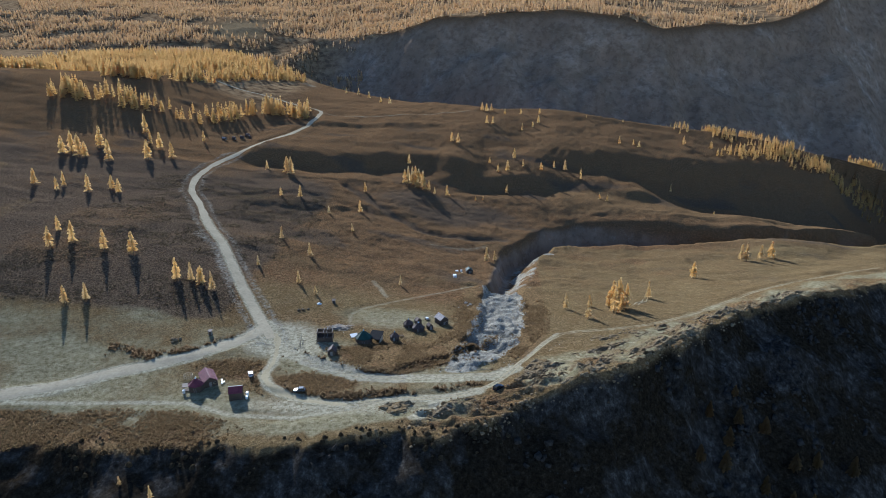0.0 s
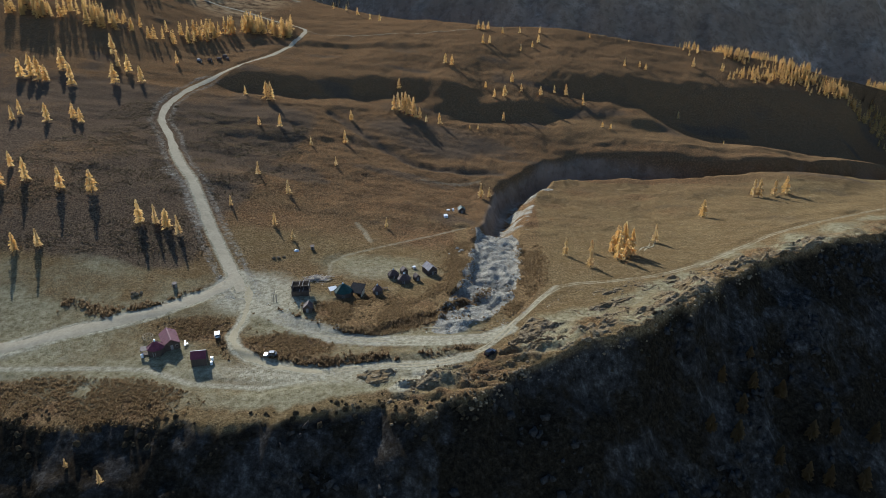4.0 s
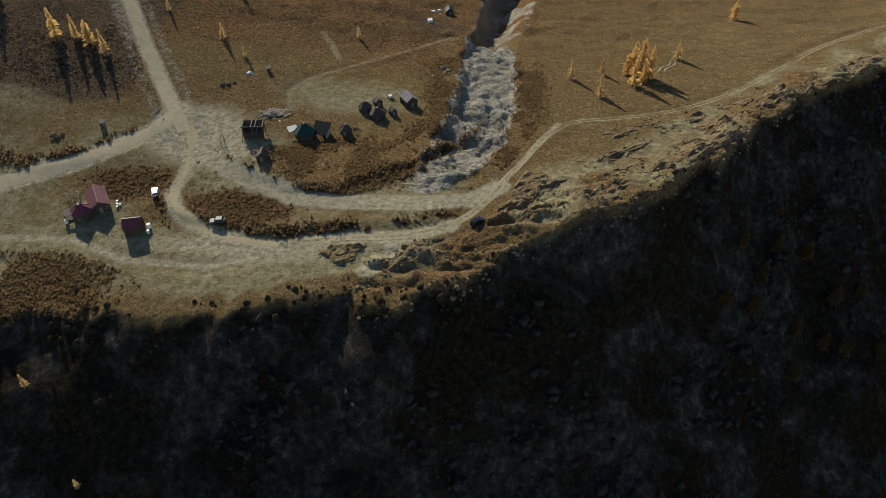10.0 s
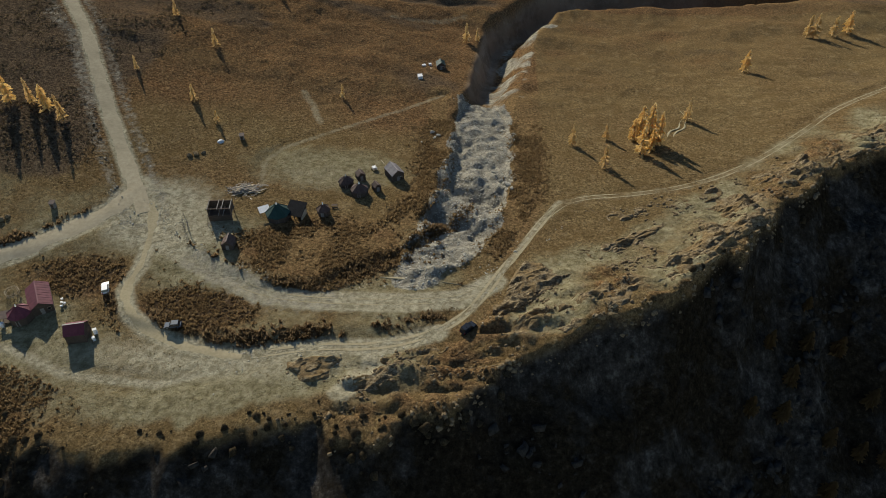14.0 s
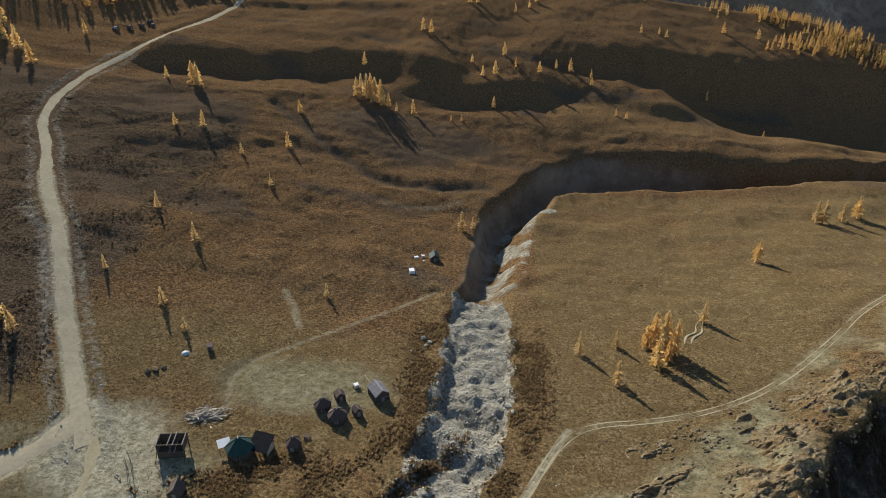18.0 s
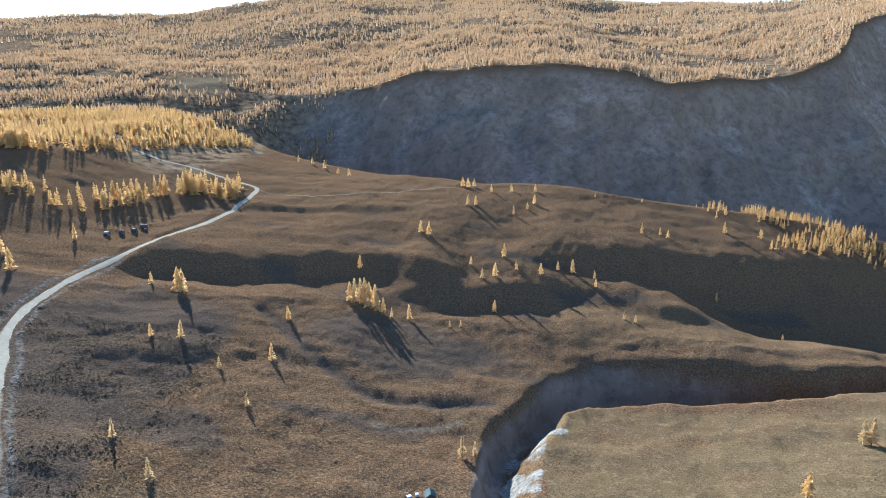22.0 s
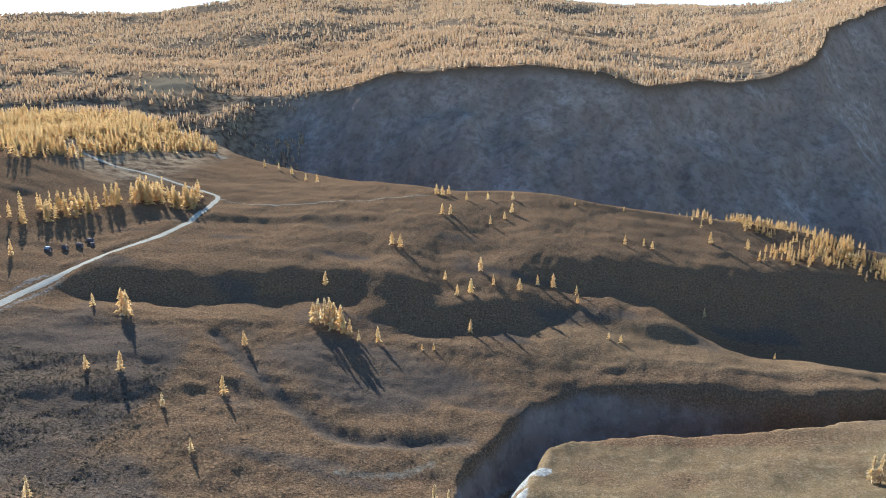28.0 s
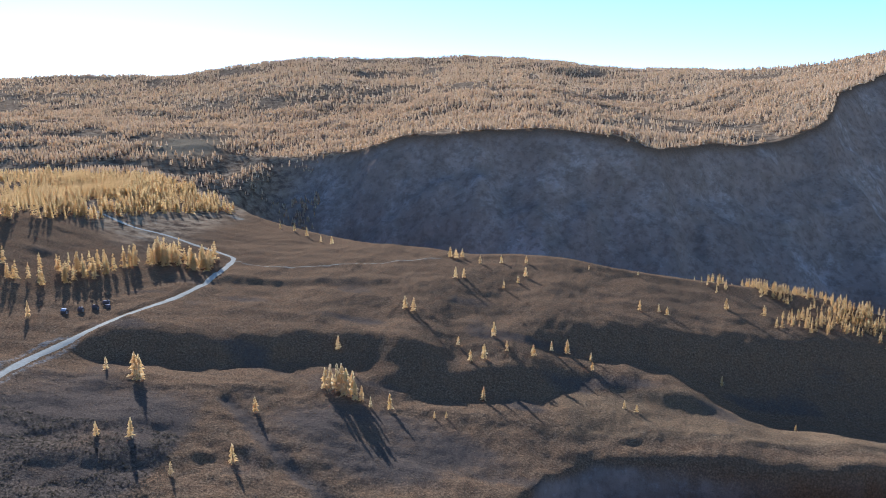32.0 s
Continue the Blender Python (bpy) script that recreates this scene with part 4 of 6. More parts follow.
def scatter(name, shapes, spots, material, label, category):
    """Many small growths or stones in one mesh. spots: columns x, y, z, size across, size up, turn."""
    spots = np.asarray(spots, float)
    vs, fs, base = [], [], 0
    pick = np.arange(len(spots)) % len(shapes)
    for k, (v, f) in enumerate(shapes):
        s = spots[pick == k]
        v, f = np.asarray(v, float), np.asarray(f, int)
        c, n = np.cos(s[:, 5])[:, None], np.sin(s[:, 5])[:, None]
        x = (v[:, 0] * c - v[:, 1] * n) * s[:, 3:4] + s[:, 0:1]
        y = (v[:, 0] * n + v[:, 1] * c) * s[:, 3:4] + s[:, 1:2]
        z = v[None, :, 2] * s[:, 4:5] + s[:, 2:3]
        vs.append(np.stack([x, y, z], -1).reshape(-1, 3))
        fs.append((f[None] + (np.arange(len(s)) * len(v))[:, None, None]).reshape(-1, f.shape[1]) + base)
        base += len(s) * len(v)
    verts, faces = np.concatenate(vs), np.concatenate(fs)
    me = bpy.data.meshes.new(name)
    me.vertices.add(len(verts))
    me.vertices.foreach_set("co", verts.ravel())
    k = faces.shape[1]
    me.loops.add(faces.size)
    me.loops.foreach_set("vertex_index", faces.ravel().astype(np.int32))
    me.polygons.add(len(faces))
    me.polygons.foreach_set("loop_start", np.arange(0, faces.size, k, dtype=np.int32))
    me.polygons.foreach_set("loop_total", np.full(len(faces), k, dtype=np.int32))
    me.update(calc_edges=True)
    me.materials.append(material)
    return tagged(new(name, me), label, category, kind="stuff")


def spire(seed, levels, sides):
    """A cheap conifer: ragged skirts round an axis, in one closed piece."""
    r = np.random.RandomState(seed)
    verts, faces = [(0, 0, 1.0)], []
    for k in range(levels):
        h, rad = 0.92 - 0.86 * (k + 0.6) / levels, 0.22 * (k + 1) / levels
        for s in range(sides):
            a = 6.283 * (s + 0.5 * (k % 2)) / sides
            d = rad * r.uniform(0.6, 1.25)
            verts.append((math.cos(a) * d, math.sin(a) * d, h - r.uniform(0, 0.12)))
        n, p = 1 + k * sides, 1 + (k - 1) * sides
        for s in range(sides):
            t = (s + 1) % sides
            if k == 0:
                faces.append((0, n + s, n + t))
            else:
                faces += [(p + s, n + s, n + t), (p + s, n + t, p + t)]
    return verts, faces


def wood(name, count, area, low, high, shapes, material, label, seed):
    """Trees strewn over an area; area(x, y) says how dense it stands there."""
    r = np.random.RandomState(seed)
    x0, x1, y0, y1, dense = area
    x, y = r.uniform(x0, x1, count), r.uniform(y0, y1, count)
    keep = r.rand(count) < dense(x, y)
    x, y = x[keep], y[keep]
    h = r.uniform(low, high, len(x)) * (0.8 + 0.3 * rough(x, y, 60))
    z = height(x, y) - 0.3
    return scatter(name, shapes, np.stack([x, y, z, h * r.uniform(0.75, 1.15, len(x)), h, r.uniform(0, 6.28, len(x))], 1), material, label, "forest")


leafy = [crown_shape(s, 9, 5, 2, 0.24, fat=1.1) for s in (11, 12, 13, 14)]


def left_wood(x, y):
    """Two belts: clumps along the brow and the closed wood behind, with a grassy gap between."""
    front = curve(x, (-900, 380), (-520, 372), (-420, 374), (-303, 398), (-284, 405), (-266, 430), (-255, 482), (-229, 480), (-209, 472))
    deep = curve(x, (-900, 60), (-420, 45), (-323, 34), (-300, 46), (-285, 40), (-270, 55), (-250, 45), (-225, 58))
    gap = curve(x, (-900, 470), (-420, 462), (-340, 475), (-326, 505), (-300, 600), (-285, 640), (-220, 670))
    d = y - front
    clumps = smooth(d / 8) * smooth((deep - d) / 10) * smooth(0.85 + 1.8 * rough(x, y, 19))
    behind = smooth((y - gap - 8) / 14) * smooth((-338 - x + 0.42 * (y - 560)) / 16) * smooth(0.95 + 0.9 * rough(x, y, 40))
    return np.where(y < gap, clumps, behind) * smooth((crest(x) - y - 4) / 20) * smooth((off_line(x, y, FAR_ROAD) - 5) / 5) * smooth((-203 - x) / 12)


def hill_wood(x, y):
    return smooth((x - 175 + (y - 500) * 0.3) / 45) * smooth((y - 450 + (x - 250) * 0.1) / 14) * smooth(0.7 + 1.0 * rough(x, y, 26))


wood("larch_wood", 1500, (-420, -205, 368, 540, lambda x, y: left_wood(x, y) * (y < 545)), 13, 20, leafy, WOODS, "clumps of tall golden larches on the brow of the hill", 23)
wood("larch_wood", 6500, (-640, -235, 450, 900, lambda x, y: left_wood(x, y) * (y > 545)), 10, 18, leafy, WOODS, "dense golden autumn larch wood on the hillside", 21)
wood("larch_wood", 4200, (165, 440, 430, 640, hill_wood), 6, 11, leafy, WOODS, "bright yellow larch wood on the hill top", 22)


def up_wood(x, y):
    k = y - far_rim(x)
    clear = smooth(0.95 + 0.9 * rough(x, y, 210) + 0.6 * rough(x, y, 70))
    meadow = 1 - 0.97 * far_meadow(x, y)
    return smooth((k + 6) / 14) * clear * meadow * np.where(np.abs(x) < 0.72 * y + 120, 1, 0)


def slope_wood(x, y):
    """Trees on the gentler side of the far valley."""
    k = far_rim(x) - y
    return np.where((k > 0) & (y > crest(x) + 60) & (x < -300), smooth(0.35 + 2.0 * rough(x, y, 60)) * (1 - 0.97 * far_meadow(x, y)), 0)


spires = [spire(s, 2, 5) for s in (31, 32, 33)]
wood("far_forest", 52000, (-1500, 1300, 1150, 2300, up_wood), 10, 17, spires, HAZED_WOODS, "golden larch forest across the gorge", 41)
wood("far_forest", 52000, (-3000, 2600, 2300, 4500, up_wood), 13, 22, [spire(s, 2, 4) for s in (35, 36)], HAZED_WOODS, "distant golden larch forest below the ridge", 42)
wood("far_forest", 20000, (-1600, -300, 800, 1700, slope_wood), 9, 15, spires, HAZED_WOODS, "hazy larch trees on the terraces of the gorge", 43)


# ---- low growth and stones ----
def stone(seed):
    r = np.random.RandomState(seed)
    bm = bmesh.new()
    bmesh.ops.create_icosphere(bm, subdivisions=1, radius=0.5)
    for v in bm.verts:
        v.co *= r.uniform(0.55, 1.2)
        v.co.x *= 1.25
    verts = [tuple(v.co) for v in bm.verts]
    faces = [tuple(v.index for v in f.verts) for f in bm.faces]
    bm.free()
    return verts, faces


def heath_spots(count, x0, x1, y0, y1, dense, low, high, seed, squat=0.8):
    r = np.random.RandomState(seed)
    x, y = r.uniform(x0, x1, count), r.uniform(y0, y1, count)
    keep = r.rand(count) < dense(x, y)
    x, y = x[keep], y[keep]
    s = low + (high - low) * r.rand(len(x)) ** 2
    return np.stack([x, y, height(x, y) - 0.03, s, s * squat, r.uniform(0, 6.28, len(x))], 1)


def clear_of_roads(x, y, more=1.5):
    d = np.full(x.shape, 99.0)
    for line, half in ((MAIN, 3.6), (LEFT, 3.4), (PALE, 3.0), (UPPER, 2.4), (LOOP, 2.2), (RIGHT, 1.8), (LOW, 2.4), (HUT_PATH, 1.0)):
        d = np.minimum(d, off_line(x, y, line) - half)
    return smooth(d / more)


def on_heath(x, y):
    dist, s, side = to_ravine(x, y)
    # shrubs left out on this strip so that it reads as sunlit
    strip_lit = 1 - 0.85 * smooth((x - 20) / 40) * smooth((y - 318) / 8) * smooth((382 - y) / 20)
    # lighter shrubs are thinned on the left slope so that it looks shaded
    return strip_lit * (1 - 0.75 * smooth((-116 - x) / 14) * smooth((290 - y) / 40)) * np.maximum(smooth((y - 84) / 40 + 0.8 * rough(x, y, 22)), smooth((-112 - x) / 15) * smooth((y - 44) / 12)) * clear_of_roads(x, y) * smooth((dist - np.where(s > 225, 30, 14)) / 5) * smooth(0.55 + 1.2 * rough(x, y, 9)) * np.where((x > 18) & (y < 262), 0.10, 1) * np.where((x > 100) & (y < 300), 0.2, 1)


def in_gardens(x, y):
    g = np.exp(-(((x + 42) / 25) ** 2 + ((y - 30) / 13) ** 2) ** 2) + np.exp(-(((x + 72) / 18) ** 2 + ((y - 5) / 8) ** 2) ** 2) + 0.7 * np.exp(-(((x + 104) / 15) ** 2 + ((y - 15) / 7) ** 2) ** 2)
    dist, s, side = to_ravine(x, y)
    g = g + np.exp(-((dist - 16) / 4.5) ** 2) * smooth((112 - s) / 14) * smooth((s + 4) / 8)
    g = g + 0.8 * smooth((-84 - x) / 20) * smooth((-13 - y) / 5) * smooth(y - cliff_edge(x) + 2)
    edge = np.exp(-((y - curve(x, (-55, 12), (-38, 15), (-22, 26), (-8, 45), (5, 60))) / 3) ** 2) * smooth((x + 60) / 8) * smooth((2 - x) / 8)
    return np.clip(g * smooth(0.8 + rough(x, y, 6)) + edge, 0, 1) * clear_of_roads(x, y, 2.5) * smooth((off_line(x, y, [(-76, 41), (-57, 44), (-40, 60), (-27, 68)]) - 4.5) / 2)


def on_lip(x, y):
    d = y - cliff_edge(x)
    return np.where(d > -22, np.exp(-((d + 1.5) / 5) ** 2), 0) * smooth(0.55 + 1.3 * rough(x, y, 7)) * np.where(x < 10, 1, 0.35)


BANKS = [[(-86, 29), (-81, 26), (-67, 18.5), (-55, 13), (-41, 14), (-33, 20), (-21, 27), (-15, 35), (-9, 44)], [(-92, 14), (-92, 8), (-87, 3), (-76, 0), (-63, -4.4), (-54, -5), (-42, -2.7), (-36, -1.5)], [(-30, 0), (-18, -1), (-8, 4.6), (0, 12.6)], [(-160, 26), (-140, 21), (-122, 30), (-113, 38)]]


def on_banks(x, y):
    d = np.minimum.reduce([off_line(x, y, b) for b in BANKS])
    return np.exp(-(d / 2.2) ** 2) * smooth(0.75 + 1.1 * rough(x, y, 5)) * clear_of_roads(x, y, 1.0)


LEDGES = [[(12, 15), (24, 9), (38, 22), (51, 27), (62, 33), (74, 45)], [(40, 49), (52, 53), (63, 57), (80, 65), (96, 76)], [(-36, -11), (-30, -8)], [(-18, -10), (-8, -8), (4, -8), (12, 0)], [(-24, -17), (-14, -15)], [(84, 60), (110, 82), (140, 100)]]


def on_ledges(x, y):
    d = np.minimum.reduce([off_line(x, y, b) for b in LEDGES])
    return np.clip(np.exp(-(d / 5.5) ** 2) * 1.3 + 0.25 * np.exp(-((y - cliff_edge(x) - 6) / 8) ** 2), 0, 1) * smooth(0.35 + 1.7 * rough(x + 0.5 * y, y * 1.4, 5)) * clear_of_roads(x, y) * np.where(y > cliff_edge(x) - 3, 1, 0)


def on_meadow(x, y):
    return (1 - 0.7 * rubble(x, y)) * clear_of_roads(x, y, 1.0) * smooth(0.7 + 1.2 * rough(x, y, 8)) * np.where(y > cliff_edge(x) + 1, 1, 0) * smooth((200 - y + np.maximum(x, 0)) / 60)


def dome(seed):
    """A small rounded shrub with an uneven outline."""
    r = np.random.RandomState(seed)
    verts, faces = [(r.uniform(-0.1, 0.1), r.uniform(-0.1, 0.1), 0.55)], []
    for k, (rad, h) in enumerate(((0.3, 0.42), (0.5, -0.08))):
        for s in range(6):
            a, d = 6.283 * (s + 0.5 * k) / 6 + r.uniform(-0.25, 0.25), rad * r.uniform(0.65, 1.3)
            verts.append((math.cos(a) * d, math.sin(a) * d, h * r.uniform(0.55, 1.4)))
    for s in range(6):
        t = (s + 1) % 6
        faces += [(0, 1 + s, 1 + t), (1 + s, 7 + s, 1 + t), (1 + t, 7 + s, 7 + t)]
    return verts, faces


def knob(seed):
    """A low tussock: five uneven sides under a leaning tip."""
    r = np.random.RandomState(seed)
    verts = [(r.uniform(-0.15, 0.15), r.uniform(-0.15, 0.15), r.uniform(0.7, 1.0))]
    verts += [(math.cos(k * 1.2566) * d, math.sin(k * 1.2566) * d, -0.05) for k, d in enumerate(r.uniform(0.32, 0.65, 5))]
    return verts, [(0, 1 + k, 1 + (k + 1) % 5) for k in range(5)]


def twigs(seed):
    """A leafless bush: a spray of leaning points of unequal height."""
    r = np.random.RandomState(seed)
    verts, faces = [], []
    for k in range(10):
        a, at, lean, h = r.uniform(0, 6.28), r.uniform(0, 0.34), r.uniform(0.05, 0.35), r.uniform(0.35, 1.0)
        c, s, n = math.cos(a), math.sin(a), len(verts)
        w = r.uniform(0.12, 0.26)
        verts += [(c * at - s * w, s * at + c * w, -0.05), (c * at + s * w, s * at - c * w, -0.05), (c * (at + lean), s * (at + lean), h * (1.05 - at))]
        faces.append((n, n + 1, n + 2))
    return verts, faces


def slab_rock(seed):
    """An angular, tilted plate of rock."""
    r = np.random.RandomState(seed)
    verts = [(sx * 0.62 * r.uniform(0.6, 1.2), sy * 0.36 * r.uniform(0.6, 1.25), (z - 0.25 + (0.35 * sy if z else 0)) * r.uniform(0.7, 1.2)) for z in (0, 0.75) for sx, sy in ((-1, -1), (1, -1), (1, 1), (-1, 1))]
    faces = [(4, 5, 6), (4, 6, 7)]
    for a in range(4):
        b = (a + 1) % 4
        faces += [(a, b, b + 4), (a, b + 4, a + 4)]
    return verts, faces


def blades(seed):
    """A tuft of dry grass: a few leaning points."""
    r = np.random.RandomState(seed)
    verts, faces = [], []
    for k in range(4):
        a, lean, h = r.uniform(0, 6.28), r.uniform(0.1, 0.45), r.uniform(0.6, 1.0)
        c, s, n = math.cos(a), math.sin(a), len(verts)
        verts += [(c * 0.1 - s * 0.28, s * 0.1 + c * 0.28, 0), (c * 0.1 + s * 0.28, s * 0.1 - c * 0.28, 0), (c * lean, s * lean, h)]
        faces.append((n, n + 1, n + 2))
    return verts, faces


def bedded(spots, strike, spread, seed):
    """Turns flat rocks to lie along the bedding."""
    spots[:, 5] = np.random.RandomState(seed).normal(strike, spread, len(spots))
    return spots


tufts = [dome(s) for s in (51, 52, 53, 54, 55)]
sprays = [twigs(s) for s in (41, 42, 43, 44, 45, 46)]
slabs = [slab_rock(s) for s in (81, 82, 83, 84, 85)]
stones = [stone(s) for s in (71, 72, 73, 74)]
ROCK = plain_material("grey_rock", (0.26, 0.24, 0.195), (0.50, 0.47, 0.39), 0.5, 1.0, gloss=0.0)
# near-black rock for the slope below the lip, its shade in the colour
SHADED_ROCK = plain_material("shaded_rock", (0.022, 0.020, 0.018), (0.06, 0.054, 0.046), 0.8, 1.0, gloss=0.0)
OUTCROP = plain_material("brown_rock", (0.10, 0.073, 0.043), (0.27, 0.205, 0.125), 0.6, 1.0, gloss=0.0)
scatter("heath_shrubs", sprays, heath_spots(80000, -250, 330, 40, 470, on_heath, 0.4, 1.2, 61, 0.34), BUSH, "brown leafless dwarf birch shrubs on the heath", "shrubs")
# the dusky twigs carry the side slope's shade in their colour
scatter("slope_shrubs", sprays, heath_spots(36000, -250, -116, 46, 260, lambda x, y: smooth((-118 - x) / 10) * smooth((y - 50) / 12) * clear_of_roads(x, y, 4.0) * smooth(0.5 + 1.3 * rough(x, y, 10)), 0.5, 1.5, 98, 0.4), DUSK, "dwarf birch shrubs darkened for the side slope's shade", "shrubs")
knobs = [knob(s) for s in (91, 92, 93, 94, 95)]
scatter("heath_tussocks", knobs, heath_spots(150000, -250, 330, 60, 330, lambda x, y: on_heath(x, y) * smooth((340 - y) / 200), 0.3, 1.0, 96, 0.3), BUSH, "brown tussocks thick over the heath", "tussocks")
scatter("garden_bushes", sprays, heath_spots(210000, -190, 24, -40, 112, in_gardens, 0.5, 1.7, 62, 0.5), RUST, "rusty brown bushes round the huts", "bushes")
scatter("bank_bushes", sprays, heath_spots(60000, -162, 6, -10, 50, on_banks, 0.7, 2.4, 68, 0.6), BUSH, "close brown bushes along the earth banks", "bushes")
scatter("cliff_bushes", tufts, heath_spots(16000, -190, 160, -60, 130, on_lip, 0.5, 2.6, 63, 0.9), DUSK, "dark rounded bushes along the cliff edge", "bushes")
scatter("grass_tufts", [blades(s) for s in (56, 57, 58, 59)], heath_spots(50000, -200, 190, -36, 250, on_meadow, 0.25, 0.7, 69, 0.5), STRAW, "dry straw-coloured grass tufts on the meadow", "grass")
scatter("rubble_stones", stones, heath_spots(16000, -26, 22, 10, 145, lambda x, y: rubble(x, y), 0.12, 0.8, 64, 0.7), ROCK, "pale broken stones heaped in the gully head", "stones")
scatter("outcrop_rocks", slabs + stones, bedded(heath_spots(42000, -45, 160, -28, 140, on_ledges, 0.2, 0.95, 65, 0.6), 0.5, 0.45, 6), OUTCROP, "weathered brown rock ledges along the cliff top", "rocks")
def on_brink(x, y):
    d = y - cliff_edge(x)
    return np.exp(-((d + 0.8) / 2.4) ** 2) * smooth((x + 45) / 30) * smooth(0.6 + 1.2 * rough(x, y, 6))


scatter("brink_rocks", stones + slabs, bedded(heath_spots(26000, -50, 200, -40, 140, on_brink, 0.25, 1.5, 97, 0.6), 0.6, 0.5, 8), OUTCROP, "jagged brown rocks along the cliff brink", "rocks")
scatter("slope_rocks", slabs, heath_spots(11000, -60, 190, -90, 110, lambda x, y: np.where((cliff_edge(x) - y > 3) & (cliff_edge(x) - y < 75), 0.8, 0) * smooth(0.1 + 1.6 * rough(x, y, 14)), 0.4, 2.6, 66, 0.8), SHADED_ROCK, "crags and boulders darkened to carry the slope's shade", "rocks")
scatter("road_stones", stones, heath_spots(5000, -240, -70, 20, 240, lambda x, y: np.exp(-((off_line(x, y, MAIN[8:]) - 5.5) / 1.6) ** 2), 0.2, 0.7, 67, 0.7), ROCK, "grey stones pushed to the verges of the road", "stones")
scatter("track_stones", stones, heath_spots(14000, -130, 30, -24, 60, lambda x, y: (0.5 * np.exp(-((off_line(x, y, PALE) - 4) / 2.5) ** 2) + 0.3 * np.exp(-(off_line(x, y, UPPER) / 6) ** 2)) * smooth(0.6 + 1.3 * rough(x, y, 6)), 0.15, 0.6, 70, 0.7), ROCK, "small grey stones strewn beside the tracks", "stones")


def ledge_material():
    n = Nodes("ledge_rock")
    f, c = n.noise(1.1, 7, (1, 1.6, 2.5), rough=0.75), n.noise(4.5, 5)
    # low parts of the bump go dark: crevice shade in the colour
    rock = n.ramp(f, (0.38, (0.045, 0.033, 0.02)), (0.5, (0.155, 0.117, 0.07)), (0.62, (0.32, 0.255, 0.16)))
    soil = n.ramp(n.noise(0.8, 6), (0.36, (0.10, 0.066, 0.032)), (0.64, (0.235, 0.165, 0.082)))
    n.bump(f, 0.8, 0.3)
    return n.done(n.mix(n.ramp(c, (0.42, 0.0), (0.58, 0.8)), rock, soil), 1.0, 0, 0.0)


LEDGE = ledge_material()


def outcrop(x0, x1, y0, y1, step, lines, wide, strong, label):
    """Bedded rock that breaks through the turf: ridged plates with sharp steps."""
    x, y = np.meshgrid(np.arange(x0, x1, step), np.arange(y0, y1, step))
    d = np.minimum.reduce([off_line(x, y, b) for b in lines]) + 2.5 * rough(x, y, 6) + 1.2 * rough(x, y, 2.3)
    show = smooth((wide - d) / 2.5) * smooth((y - cliff_edge(x) + 1.0) / 1.5) * clear_of_roads(x, y, 2.0)
    u, v = x * 0.83 + y * 0.56, y * 0.83 - x * 0.56
    bed = 1 - np.abs(rough(u * 0.45, v, 3.1))
    plate = np.floor(3.0 * rough(u * 0.4, v, 5.5) + 0.7 * rough(x, y, 1.6)) / 3.0
    crack = 1 - np.abs(rough(u, v * 0.8, 1.4))
    lump = rough(x, y, 8)
    z = height(x, y) + strong * show * (0.75 * bed**2 + 0.8 * plate + 0.3 * crack + 0.55 * lump - 0.45) - 0.9 * (1 - show)
    i = np.arange(x.size).reshape(x.shape)
    keep = (show[:-1, :-1] + show[1:, 1:] + show[1:, :-1] + show[:-1, 1:]) > 0.02
    quads = np.stack([i[:-1, :-1], i[:-1, 1:], i[1:, 1:], i[1:, :-1]], -1)[keep]
    used, back = np.unique(quads, return_inverse=True)
    me = bpy.data.meshes.new("rock_outcrop")
    me.from_pydata(np.stack([x, y, z], -1).reshape(-1, 3)[used].tolist(), [], back.reshape(-1, 4).tolist())
    me.materials.append(LEDGE)
    return tagged(new("rock_outcrop", me), label, "rock", kind="structure")


outcrop(6, 84, -10, 62, 0.40, LEDGES[:1], 14.0, 1.15, "broad rugged brown rock outcrop on the cliff top")
outcrop(34, 104, 42, 84, 0.5, LEDGES[1:2], 3.4, 1.1, "long low brown rock ledge in the meadow")
outcrop(-46, 20, -26, 6, 0.42, LEDGES[2:5], 5.5, 1.0, "low dark rock ledges at the brink of the cliff")
outcrop(78, 150, 52, 110, 0.6, LEDGES[5:], 9.0, 1.2, "rugged rocks along the brink of the cliff")


# ---- huts, cars and small things ----
PLANK_DARK = plain_material("dark_logs", (0.055, 0.038, 0.027), (0.13, 0.09, 0.06), 0.5, 0.9, stretch=(0.3, 0.3, 3))
PLANK_GREY = plain_material("grey_boards", (0.16, 0.14, 0.12), (0.32, 0.28, 0.23), 0.4, 0.9, stretch=(0.3, 0.3, 3))
PLANK_PALE = plain_material("fresh_boards", (0.42, 0.33, 0.21), (0.62, 0.51, 0.35), 0.4, 0.8, stretch=(0.3, 0.3, 3))
MAROON = plain_material("maroon_roofing", (0.10, 0.025, 0.035), (0.17, 0.045, 0.06), 1.5, 0.75, 0.0, gloss=0.3)
GREEN_ROOF = plain_material("green_roofing", (0.011, 0.034, 0.027), (0.021, 0.056, 0.044), 1.5, 0.7, 0.0, gloss=0.3)
BROWN_ROOF = plain_material("brown_roofing", (0.06, 0.035, 0.028), (0.12, 0.075, 0.055), 0.8, 0.7)
DARK_ROOF = plain_material("tarred_roofing", (0.009, 0.009, 0.010), (0.02, 0.02, 0.021), 0.9, 0.85, gloss=0.15)
GREY_ROOF = plain_material("grey_metal_sheet", (0.20, 0.175, 0.17), (0.31, 0.275, 0.265), 1.0, 0.65, 0.2, gloss=0.4)
